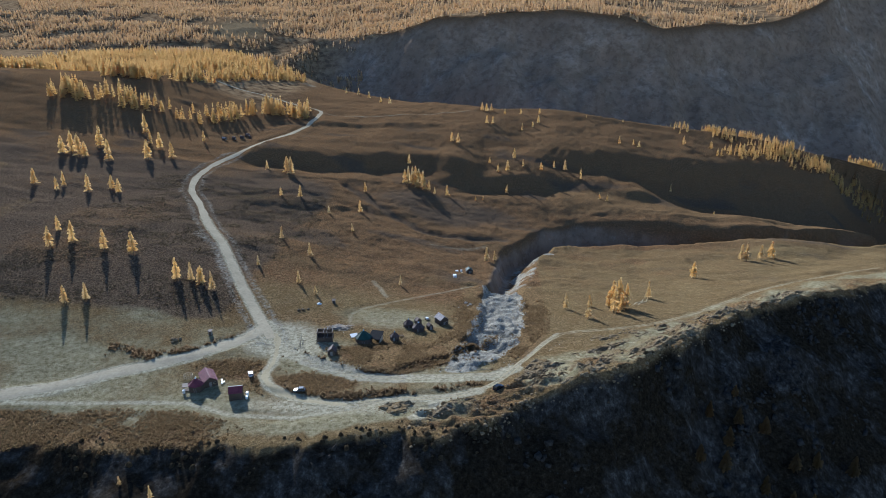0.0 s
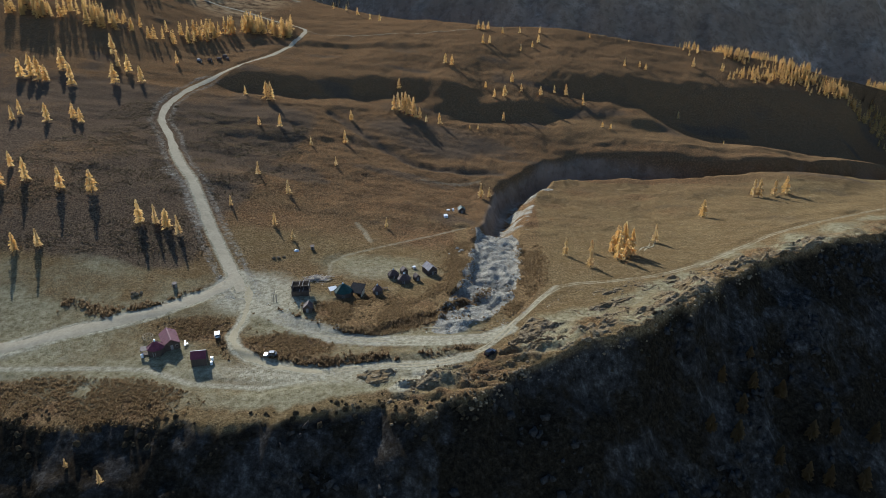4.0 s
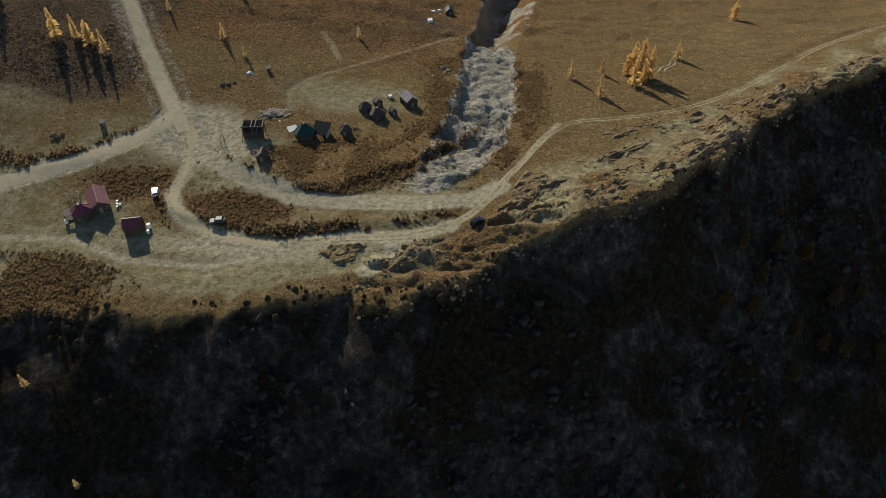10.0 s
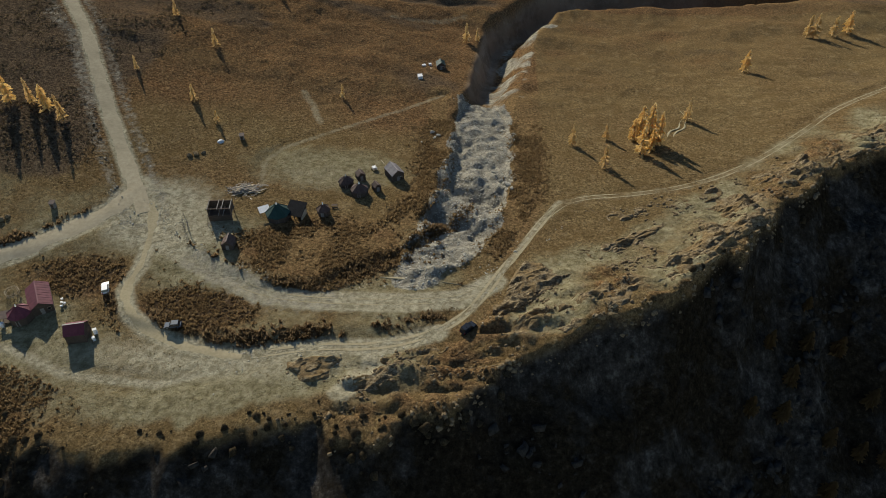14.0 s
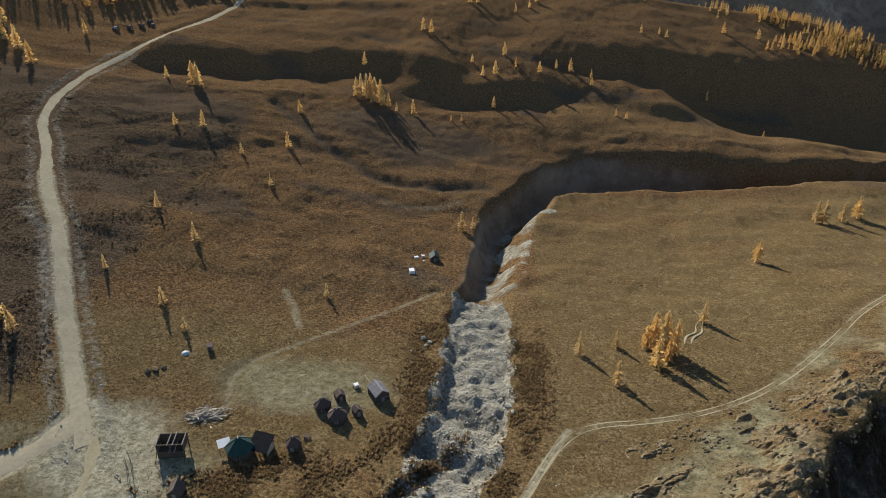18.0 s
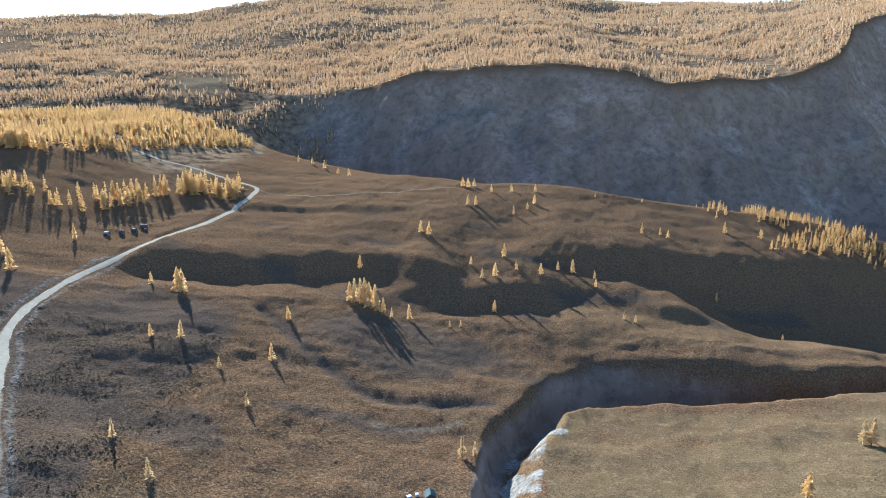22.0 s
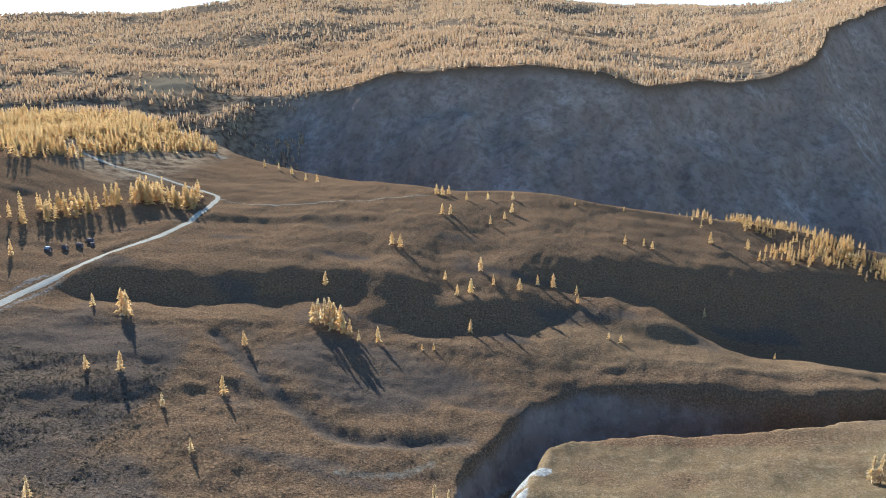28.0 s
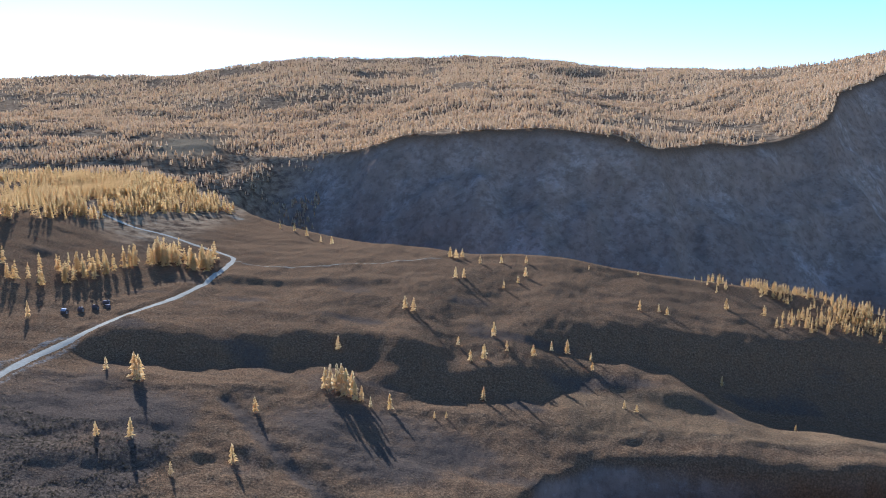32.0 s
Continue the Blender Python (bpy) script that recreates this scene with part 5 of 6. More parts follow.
WHITE = plain_material("white_paint", (0.70, 0.69, 0.66), (0.82, 0.81, 0.79), 0.6, 0.4, gloss=0.5)
BRIGHT = plain_material("bright_zinc", (0.55, 0.56, 0.58), (0.75, 0.76, 0.78), 0.5, 0.22, 0.9, gloss=0.5)
DARK_PAINT = plain_material("dark_car_paint", (0.012, 0.013, 0.016), (0.025, 0.027, 0.032), 1.0, 0.25, 0.2, gloss=0.5)
GREY_PAINT = plain_material("grey_car_paint", (0.10, 0.11, 0.12), (0.15, 0.16, 0.17), 1.0, 0.25, 0.3, gloss=0.5)
GLASS = plain_material("tinted_glass", (0.012, 0.014, 0.017), (0.02, 0.022, 0.026), 1.0, 0.06, gloss=0.7)
RUBBER = plain_material("rubber", (0.015, 0.015, 0.015), (0.03, 0.03, 0.03), 0.2, 0.9)
STEEL = plain_material("wheel_rim", (0.3, 0.3, 0.31), (0.45, 0.45, 0.46), 0.2, 0.35, 0.8)
LAMP = plain_material("lamp_lens", (0.6, 0.6, 0.58), (0.75, 0.74, 0.7), 0.2, 0.1, gloss=0.6)
RED_LAMP = plain_material("tail_lens", (0.25, 0.01, 0.01), (0.35, 0.02, 0.02), 0.2, 0.15, gloss=0.6)
TANK = plain_material("blue_grey_tarp", (0.34, 0.38, 0.40), (0.50, 0.54, 0.56), 0.7, 0.6)


def part(name, bm, material, parent, label=""):
    """Links a bmesh as one mesh object under a thing or a part."""
    me = bpy.data.meshes.new(name)
    bmesh.ops.recalc_face_normals(bm, faces=bm.faces)
    bm.to_mesh(me)
    bm.free()
    me.materials.append(material)
    ob = new(name, me)
    ob.parent = parent
    return tagged(ob, label)


def thing(name, x, y, turn, label, category, group="", sink=0.1, z=None):
    ob = new(name)
    ob.matrix_basis = pose(x, y, (float(height(x, y, False)) if z is None else z) - sink, 0, 0, turn)
    return tagged(ob, label, category, group)


def block(*boxes, bevel=0.0):
    """A mesh of boxes, each x0, x1, y0, y1, z0, z1."""
    bm = bmesh.new()
    for x0, x1, y0, y1, z0, z1 in boxes:
        m = Matrix.LocRotScale(((x0 + x1) / 2, (y0 + y1) / 2, (z0 + z1) / 2), None, (x1 - x0, y1 - y0, z1 - z0))
        bmesh.ops.create_cube(bm, size=1, matrix=m)
    if bevel:
        bmesh.ops.bevel(bm, geom=bm.edges[:], offset=bevel, segments=1, affect="EDGES")
    return bm


def solid(points, faces):
    bm = bmesh.new()
    vs = [bm.verts.new(p) for p in points]
    for f in faces:
        bm.faces.new([vs[i] for i in f])
    return bm


def beam(a, b, thick, sides=6, thin=None):
    bm = bmesh.new()
    a, b = Vector(a), Vector(b)
    m = Matrix.Translation((a + b) / 2) @ (b - a).to_track_quat("Z", "Y").to_matrix().to_4x4()
    bmesh.ops.create_cone(bm, cap_ends=True, segments=sides, radius1=thick, radius2=thin or thick, depth=(b - a).length, matrix=m)
    return bm


def slab(a, b, c, d, thick):
    """A plate with the given upper corners."""
    p = [Vector(v) for v in (a, b, c, d)]
    n = (p[1] - p[0]).cross(p[3] - p[0]).normalized()
    n = -n if n.z < 0 else n
    low = [v - n * thick for v in p]
    return solid([*p, *low], [(0, 1, 2, 3), (7, 6, 5, 4), (0, 4, 5, 1), (1, 5, 6, 2), (2, 6, 7, 3), (3, 7, 4, 0)])


def log_walls(ob, w, d, h, material, step=0.24, gable=0.0, door=None, n_max=14):
    """Walls of stacked logs or boards: each course is a piece of its own."""
    n = min(n_max, max(3, int(h / step)))
    t = h / n
    long_log, short_log = beam((-w / 2 - 0.15, 0, 0), (w / 2 + 0.15, 0, 0), t * 0.54, 8), beam((0, -d / 2 - 0.15, 0), (0, d / 2 + 0.15, 0), t * 0.54, 8)
    meshes = []
    for nm, bm in (("log", long_log), ("log", short_log)):
        me = bpy.data.meshes.new(nm)
        bm.to_mesh(me)
        bm.free()
        me.materials.append(material)
        meshes.append(me)
    part("inner_wall", block((-w / 2, w / 2, -d / 2, d / 2, 0, h)), material, ob)
    for k in range(n):
        for me, at in ((meshes[0], (0, -d / 2, (k + 0.5) * t)), (meshes[0], (0, d / 2, (k + 0.5) * t)), (meshes[1], (-w / 2, 0, (k + 0.5) * t)), (meshes[1], (w / 2, 0, (k + 0.5) * t))):
            o = new("log", me)
            o.parent, o.location = ob, at
    if gable:
        for s, name in ((-1, "gable_front"), (1, "gable_back")):
            y = s * d / 2
            part(name, solid([(-w / 2, y - 0.05, h), (w / 2, y - 0.05, h), (0, y - 0.05, h + gable), (-w / 2, y + 0.05, h), (w / 2, y + 0.05, h), (0, y + 0.05, h + gable)], [(0, 1, 2), (5, 4, 3), (0, 3, 4, 1), (1, 4, 5, 2), (2, 5, 3, 0)]), material, ob)


def door_and_window(ob, w, d, h, side=-1):
    y = side * (d / 2 + 0.16)
    a = part("door", block((-0.45, 0.45, y - 0.05, y + 0.05, 0.05, min(1.95, h - 0.15)), bevel=0.012), PLANK_GREY, ob)
    part("handle", block((0.28, 0.34, y + side * 0.09 - 0.03, y + side * 0.09 + 0.03, 0.95, 1.1)), STEEL, a)
    if w > 3:
        f = part("window", block((w / 2 - 1.35, w / 2 - 0.45, y - 0.06, y + 0.06, 1.0, 1.75), bevel=0.012), PLANK_PALE, ob)
        part("pane", block((w / 2 - 1.27, w / 2 - 0.53, y - 0.075, y + 0.075, 1.08, 1.67)), GLASS, f)


def gable_roof(ob, w, d, h, rise, over, material, ribs=0, cap=None):
    """Two slopes along y with a ridge cap and standing seams."""
    for s, name in ((-1, "roof_slope"), (1, "roof_slope")):
        e = s * (w / 2 + over)
        z = h - over * rise / (w / 2)
        r = part(name, slab((e, -d / 2 - over, z + 0.08), (0, -d / 2 - over, h + rise + 0.08), (0, d / 2 + over, h + rise + 0.08), (e, d / 2 + over, z + 0.08), 0.08), material, ob)
        for k in range(ribs):
            y = -d / 2 - over + (k + 0.5) * (d + 2 * over) / ribs
            part("seam", slab((e, y - 0.03, z + 0.12), (0, y - 0.03, h + rise + 0.12), (0, y + 0.03, h + rise + 0.12), (e, y + 0.03, z + 0.12), 0.06), material, r)
    part("ridge_cap", slab((-0.16, -d / 2 - over - 0.03, h + rise + 0.13), (0.16, -d / 2 - over - 0.03, h + rise + 0.13), (0.16, d / 2 + over + 0.03, h + rise + 0.13), (-0.16, d / 2 + over + 0.03, h + rise + 0.13), 0.06), cap or material, ob)


def hut(x, y, turn, w, d, h, rise, wall, roof, label, over=0.3, ribs=6, cap=None, name="hut", group="", category="hut"):
    ob = thing(name, x, y, turn, label, category, group)
    log_walls(ob, w, d, h, wall, gable=rise)
    gable_roof(ob, w, d, h, rise, over, roof, ribs, cap)
    door_and_window(ob, w, d, h)
    return ob


def round_hut(x, y, turn, radius, h, rise, wall, roof, label, sides=8, name="round_hut", group="many-sided huts"):
    """A many-sided log hut with a pyramid roof, hip caps and a bright smoke vent."""
    ob = thing(name, x, y, turn, label, "hut", group)
    n = max(4, int(h / 0.26))
    edge = 2 * radius * math.sin(math.pi / sides)
    me = bpy.data.meshes.new("log")
    bm = beam((-edge / 2 - 0.1, 0, 0), (edge / 2 + 0.1, 0, 0), h / n * 0.55, 6)
    bm.to_mesh(me)
    bm.free()
    me.materials.append(wall)
    apothem = radius * math.cos(math.pi / sides)
    for k in range(sides):
        a = (k + 0.5) * 2 * math.pi / sides
        for c in range(n):
            o = new("log", me)
            o.parent = ob
            o.matrix_basis = pose(math.cos(a) * apothem, math.sin(a) * apothem, (c + 0.5) * h / n, 0, 0, math.degrees(a) + 90)
    inner = bmesh.new()
    bmesh.ops.create_cone(inner, cap_ends=True, segments=sides, radius1=radius * 0.97, radius2=radius * 0.97, depth=h, matrix=Matrix.Translation((0, 0, h / 2)))
    part("inner_wall", inner, wall, ob)
    R = radius + 0.35
    low = h - 0.1
    for k in range(sides):
        a, b = k * 2 * math.pi / sides, (k + 1) * 2 * math.pi / sides
        p, q, t = (math.cos(a) * R, math.sin(a) * R, low), (math.cos(b) * R, math.sin(b) * R, low), (0, 0, h + rise)
        m = part("roof_panel", solid([p, q, t, (p[0], p[1], low - 0.08), (q[0], q[1], low - 0.08), (0, 0, h + rise - 0.1)], [(0, 1, 2), (5, 4, 3), (0, 3, 4, 1), (1, 4, 5, 2), (2, 5, 3, 0)]), roof, ob)
        part("hip_cap", beam((p[0], p[1], low + 0.05), (0, 0, h + rise + 0.05), 0.06, 5), roof, m)
    vent = bmesh.new()
    bmesh.ops.create_cone(vent, cap_ends=True, segments=10, radius1=0.34, radius2=0.12, depth=0.55, matrix=Matrix.Translation((0, 0, h + rise + 0.12)))
    part("smoke_vent", vent, BRIGHT, ob, "bright zinc smoke vent")
    d = part("door", block((-0.45, 0.45, -apothem - 0.22, -apothem - 0.1, 0.05, min(1.85, h - 0.1)), bevel=0.012), PLANK_GREY, ob)
    part("handle", block((0.28, 0.34, -apothem - 0.28, -apothem - 0.2, 0.95, 1.1)), STEEL, d)
    return ob


# the maroon house with its eight-sided room
red_house = hut(-110.6, 4.9, 34, 5.0, 8.4, 2.5, 1.6, PLANK_DARK, MAROON, "maroon metal roofed log house beside the dusty yard", 0.4, 9, name="log_house", category="house")
tower = round_hut(-112.9, -0.6, 12, 2.75, 2.6, 2.3, PLANK_DARK, MAROON, "eight-sided log room with a maroon pyramid roof", 8, group="maroon roofed buildings")
tagged(red_house, group="maroon roofed buildings")
porch = thing("porch", -116.4, -1.4, 20, "small dark wooden porch beside the eight-sided room", "porch")
part("deck", block((-1.3, 1.3, -1.1, 1.1, 0.1, 0.3)), PLANK_DARK, porch)
part("roof", slab((-1.5, -1.3, 2.1), (1.5, -1.3, 2.1), (1.5, 1.3, 2.4), (-1.5, 1.3, 2.4), 0.08), BROWN_ROOF, porch)
for px, py in ((-1.2, -1), (1.2, -1), (-1.2, 1), (1.2, 1)):
    part("post", block((px - 0.07, px + 0.07, py - 0.07, py + 0.07, 0, 2.25)), PLANK_DARK, porch)
# paler grey ridge cap: the sunlit edge is put into its colour
hut(-95.6, -5.4, -75, 4.2, 4.4, 3.1, 1.6, PLANK_DARK, MAROON, "dark hut with a maroon roof beside white crates", 0.3, 7, GREY_ROOF, group="maroon roofed buildings")

gazebo = thing("round_pen", -119.6, 7.2, 0, "round open pen of pale wooden rails", "pen")
for k in range(12):
    a = k * 2 * math.pi / 12
    part("post", beam((math.cos(a) * 1.7, math.sin(a) * 1.7, 0), (math.cos(a) * 1.7, math.sin(a) * 1.7, 1.5), 0.07), PLANK_PALE, gazebo)
for z in (0.7, 1.45):
    for k in range(12):
        a, b = k * 2 * math.pi / 12, (k + 1) * 2 * math.pi / 12
        part("rail", beam((math.cos(a) * 1.7, math.sin(a) * 1.7, z), (math.cos(b) * 1.7, math.sin(b) * 1.7, z), 0.06), PLANK_PALE, gazebo)


def crate(x, y, turn, w, d, h, material, label, name="crate", category="crate"):
    ob = thing(name, x, y, turn, label, category, sink=0.03)
    part("body", block((-w / 2, w / 2, -d / 2, d / 2, 0, h), bevel=0.04), material, ob)
    part("lid", block((-w / 2 - 0.03, w / 2 + 0.03, -d / 2 - 0.03, d / 2 + 0.03, h, h + 0.07), bevel=0.015), material, ob)
    return ob


crate(-91.9, -4.2, 30, 0.9, 0.8, 1.5, WHITE, "tall white metal crate beside the hut wall")
crate(-91.3, -6.4, 40, 0.7, 0.7, 1.1, WHITE, "small white crate beside the hut wall")
crate(-116.6, -3.4, 10, 0.8, 0.8, 1.2, WHITE, "white crate beside the wooden porch")
for k, (x, y) in enumerate([(-105.4, 5.2), (-104.9, 4.0), (-105.9, 6.4), (-104.5, 5.0)]):
    crate(x, y, 20 * k, 0.6, 0.4, 0.35, WHITE, "pale sack lying by the house wall", "sack", "sack")

# the huts on the terrace
hut(-67.9, 28.6, 4, 2.9, 3.2, 2.1, 1.3, PLANK_DARK, BROWN_ROOF, "small dark log hut with a steep roof", 0.25, 5)
frame_house = thing("unfinished_house", -74.1, 41.6, 8, "unfinished roofless frame of dark timber", "house")
for px in (-3.2, 0, 3.2):
    for py in (-1.9, 1.9):
        part("post", block((px - 0.12, px + 0.12, py - 0.12, py + 0.12, 0, 4.8)), PLANK_DARK, frame_house)
for z in (2.3, 4.7):
    for py in (-1.9, 1.9):
        part("beam", block((-3.6, 3.6, py - 0.11, py + 0.11, z, z + 0.22)), PLANK_DARK, frame_house)
    for px in (-3.2, -0.4, 0.9, 3.2):
        part("cross_beam", block((px - 0.1, px + 0.1, -2.3, 2.3, z + 0.22, z + 0.42)), PLANK_GREY, frame_house)
for k in range(9):
    part("wall_board", block((-3.2, 3.2, 1.86, 1.96, 2.35 + k * 0.26, 2.58 + k * 0.26)), PLANK_DARK, frame_house)
    part("wall_board", block((-3.26, -3.16, -1.9, 1.9, 2.35 + k * 0.26, 2.58 + k * 0.26)), PLANK_DARK, frame_house)
    part("wall_board", block((3.16, 3.26, -1.9, 1.9, 2.35 + k * 0.26, 2.58 + k * 0.26)), PLANK_DARK, frame_house)
for k in range(9):
    part("wall_board", block((-3.2, 3.2, -1.96, -1.86, 0.05 + k * 0.27, 0.29 + k * 0.27)), PLANK_DARK, frame_house)
part("floor", block((-3.2, 3.2, -1.9, 1.9, 2.15, 2.28)), PLANK_DARK, frame_house)
for px in (-3.6, 3.6):
    part("prop", beam((px, -4.2, 0), (px * 0.9, -2.0, 3.0), 0.09), PLANK_DARK, frame_house)
for k in range(4):
    part("rail", beam((-3.6 + k * 0.2, -4.0, 0.3), (-3.4 + k * 0.2, -2.6, 0.5), 0.05), PLANK_GREY, frame_house)

green = round_hut(-57.9, 43.6, 10, 3.4, 2.3, 3.0, PLANK_DARK, GREEN_ROOF, "large eight-sided log hut with a green roof", 8)
annex = thing("lean_to", -52.6, 45.2, -12, "flat dark roofed lean-to against the green hut", "lean-to")
part("roof", slab((-2.9, -2.7, 1.9), (2.6, -2.7, 1.9), (2.6, 2.3, 3.7), (-2.9, 2.3, 3.7), 0.1), DARK_ROOF, annex)
part("back_wall", block((-2.3, 2.2, 1.7, 1.85, 0, 3.3)), PLANK_DARK, annex)
part("side_wall", block((2.05, 2.2, -2.0, 1.7, 0, 1.95)), PLANK_PALE, annex, "pale fresh board wall")
for px in (-2.3, 0, 2.1):
    part("post", block((px - 0.08, px + 0.08, -2.1, -1.94, 0, 1.95)), PLANK_DARK, annex)
awning = thing("awning", -62.0, 44.2, 30, "pale sheet awning on thin posts beside the green hut", "awning")
part("sheet", slab((-1.7, -1.2, 2.2), (1.5, -1.2, 2.2), (1.5, 1.4, 2.7), (-1.7, 1.4, 2.7), 0.06), WHITE, awning)
for px, py in ((-1.5, -1), (1.3, -1), (-1.5, 1.2), (1.3, 1.2)):
    part("post", beam((px, py, 0), (px, py, 2.2 if py < 0 else 2.6), 0.06), PLANK_GREY, awning)

round_hut(-45.0, 46.6, 0, 1.85, 2.0, 1.9, PLANK_DARK, BROWN_ROOF, "small dark many-sided log hut", 6)
round_hut(-41.2, 62.4, 15, 2.15, 2.0, 2.0, PLANK_DARK, BROWN_ROOF, "dark many-sided log hut with a bright vent", 8)
round_hut(-36.2, 58.2, 5, 2.5, 2.1, 2.1, PLANK_DARK, BROWN_ROOF, "wide dark many-sided hut beside its twin", 8)
hut(-37.4, 66.8, 30, 2.3, 2.3, 2.2, 0.9, PLANK_DARK, BROWN_ROOF, "small dark cabin with a brown roof", 0.2, 4)
hut(-31.3, 60.7, 35, 1.9, 2.1, 2.1, 0.8, PLANK_DARK, BROWN_ROOF, "narrow dark cabin with a brown roof", 0.2, 4)
hut(-26.8, 69.0, 35, 3.9, 5.2, 2.9, 1.5, PLANK_DARK, GREY_ROOF, "tall shed with a grey corrugated roof", 0.25, 12, name="shed", category="shed")

pile = thing("timber_pile", -73.0, 55.0, 20, "untidy heap of grey sawn boards and slabs", "timber pile", sink=0.0)
board = bpy.data.meshes.new("board")
b = block((-1.9, 1.9, -0.11, 0.11, -0.03, 0.03))
b.to_mesh(board)
b.free()
board.materials.append(PLANK_GREY)
pale_board = board.copy()
pale_board.materials.clear()
pale_board.materials.append(PLANK_PALE)
r = random.Random(5)
for k in range(230):
    o = new("board", board if k % 3 else pale_board)
    o.parent = pile
    px, py = r.gauss(0, 2.5), r.gauss(0, 1.5)
    lift = max(0.12, 1.3 - 0.13 * px * px - 0.25 * py * py) * r.uniform(0.25, 1)
    o.matrix_basis = pose(px, py, lift, r.uniform(-14, 14), r.uniform(-16, 16), r.gauss(10, 30))
sheet = thing("board_stack", -69.6, 50.4, -40, "short stack of bright fresh boards on the ground", "boards", sink=0.0)
for k in range(4):
    part("board", block((-0.55 + k * 0.28, -0.30 + k * 0.28, -1.6, 1.6, 0.05, 0.14)), WHITE if k % 2 else PLANK_PALE, sheet)
table = thing("table", -42.5, 50.2, 10, "rough dark outdoor table with benches", "table", sink=0.02)
part("tabletop", block((-0.9, 0.9, -0.4, 0.4, 0.72, 0.78)), PLANK_DARK, table)
for py in (-0.85, 0.85):
    part("bench", block((-0.9, 0.9, py - 0.16, py + 0.16, 0.4, 0.46)), PLANK_DARK, table)
for px in (-0.75, 0.75):
    part("leg", block((px - 0.06, px + 0.06, -0.95, 0.95, 0.34, 0.4)), PLANK_DARK, table)
    part("leg", block((px - 0.06, px + 0.06, -0.3, 0.3, 0, 0.72)), PLANK_DARK, table)

cart = thing("cart", -33.9, 72.8, 30, "small pale cart with a load beside the cabins", "cart", sink=0.02)
part("bed", block((-0.8, 0.8, -1.2, 1.2, 0.55, 0.7), (-0.8, -0.72, -1.2, 1.2, 0.7, 1.05), (0.72, 0.8, -1.2, 1.2, 0.7, 1.05)), PLANK_PALE, cart)
part("load", block((-0.6, 0.6, -0.8, 0.7, 0.7, 1.25), bevel=0.12), WHITE, cart, "pale covered load")
for px in (-0.9, 0.9):
    wheel = bmesh.new()
    bmesh.ops.create_cone(wheel, cap_ends=True, segments=16, radius1=0.36, radius2=0.36, depth=0.16, matrix=pose(px, 0, 0.36, 0, 90, 0))
    part("wheel", wheel, RUBBER, cart)
pole = thing("pole", -31.0, 76.4, -55, "long peeled pole lying on the grass", "pole", sink=0.0)
part("stem", beam((-2.6, 0, 0.12), (2.6, 0, 0.12), 0.09, 8, 0.07), PLANK_PALE, pole)

# the camp above the ravine
crate(-26.5, 146.6, 15, 1.9, 2.3, 2.2, WHITE, "small white cabin on the heath above the ravine", "cabin", "cabin")
crate(-26.4, 161.2, 30, 1.6, 1.2, 0.7, WHITE, "white tarpaulin bundle beside the green hut")
crate(-23.9, 162.9, 10, 1.1, 1.0, 0.9, WHITE, "small white box beside the green hut")
crate(-23.4, 158.6, 60, 1.4, 0.8, 0.5, PLANK_PALE, "pale wooden box on trampled grass")
hut(-19.2, 161.6, 12, 3.4, 3.6, 2.3, 1.2, PLANK_DARK, GREEN_ROOF, "dark cabin with a green roof near the ravine", 0.25, 6)


def outhouse(x, y, turn, label):
    ob = thing("outhouse", x, y, turn, label, "outhouse", "outhouses")
    for k in range(6):
        for y0 in (-0.62, 0.56):
            part("board", block((-0.6 + k * 0.2, -0.41 + k * 0.2, y0, y0 + 0.06, 0, 2.1 if y0 < 0 else 2.35)), PLANK_GREY, ob)
        for x0 in (-0.66, 0.6):
            part("board", block((x0, x0 + 0.06, -0.6 + k * 0.2, -0.41 + k * 0.2, 0, 2.15)), PLANK_GREY, ob)
    part("roof", slab((-0.85, -0.85, 2.2), (0.85, -0.85, 2.2), (0.85, 0.85, 2.5), (-0.85, 0.85, 2.5), 0.06), BROWN_ROOF, ob)
    door = part("door", block((-0.38, 0.38, -0.70, -0.64, 0.05, 1.85)), PLANK_DARK, ob)
    part("handle", block((0.24, 0.3, -0.76, -0.7, 0.9, 1.05)), STEEL, door)


outhouse(-80.7, 83.6, 10, "narrow board outhouse on the trodden slope")
outhouse(-124.4, 40.4, 0, "narrow board outhouse beside the road")
tank = thing("water_tank", -87.2, 80.6, 0, "rounded blue-grey covered tank among bushes", "tank", sink=0.3)
dome = bmesh.new()
bmesh.ops.create_uvsphere(dome, u_segments=18, v_segments=10, radius=1.45)
for v in dome.verts:
    v.co.z = max(v.co.z * 0.9, 0) + 0.05 * math.sin(v.co.x * 5) * math.cos(v.co.y * 4)
part("cover", dome, TANK, tank)
hoop = bmesh.new()
bmesh.ops.create_cone(hoop, cap_ends=True, segments=18, radius1=1.5, radius2=1.5, depth=0.25, matrix=Matrix.Translation((0, 0, 0.2)))
part("hoop", hoop, PLANK_GREY, tank)
for k, (px, py, ph, lx, ly) in enumerate([(-83.3, 35.4, 4.6, 0.2, 0), (-82.7, 36.6, 5.2, -0.4, 0.2), (-82.2, 35.0, 3.6, 0.5, 0.1), (-84.0, 36.2, 3.0, 0.1, -0.4)]):
    o = thing("post", px, py, 0, "thin weathered pole planted beside the crossing", "post", "poles by the crossing")
    part("stem", beam((0, 0, 0), (lx, ly, ph), 0.1, 7, 0.06), PLANK_GREY, o)
    part("crosspiece", beam((lx - 0.5, ly, ph * 0.85), (lx + 0.5, ly, ph * 0.85), 0.05), PLANK_GREY, o)


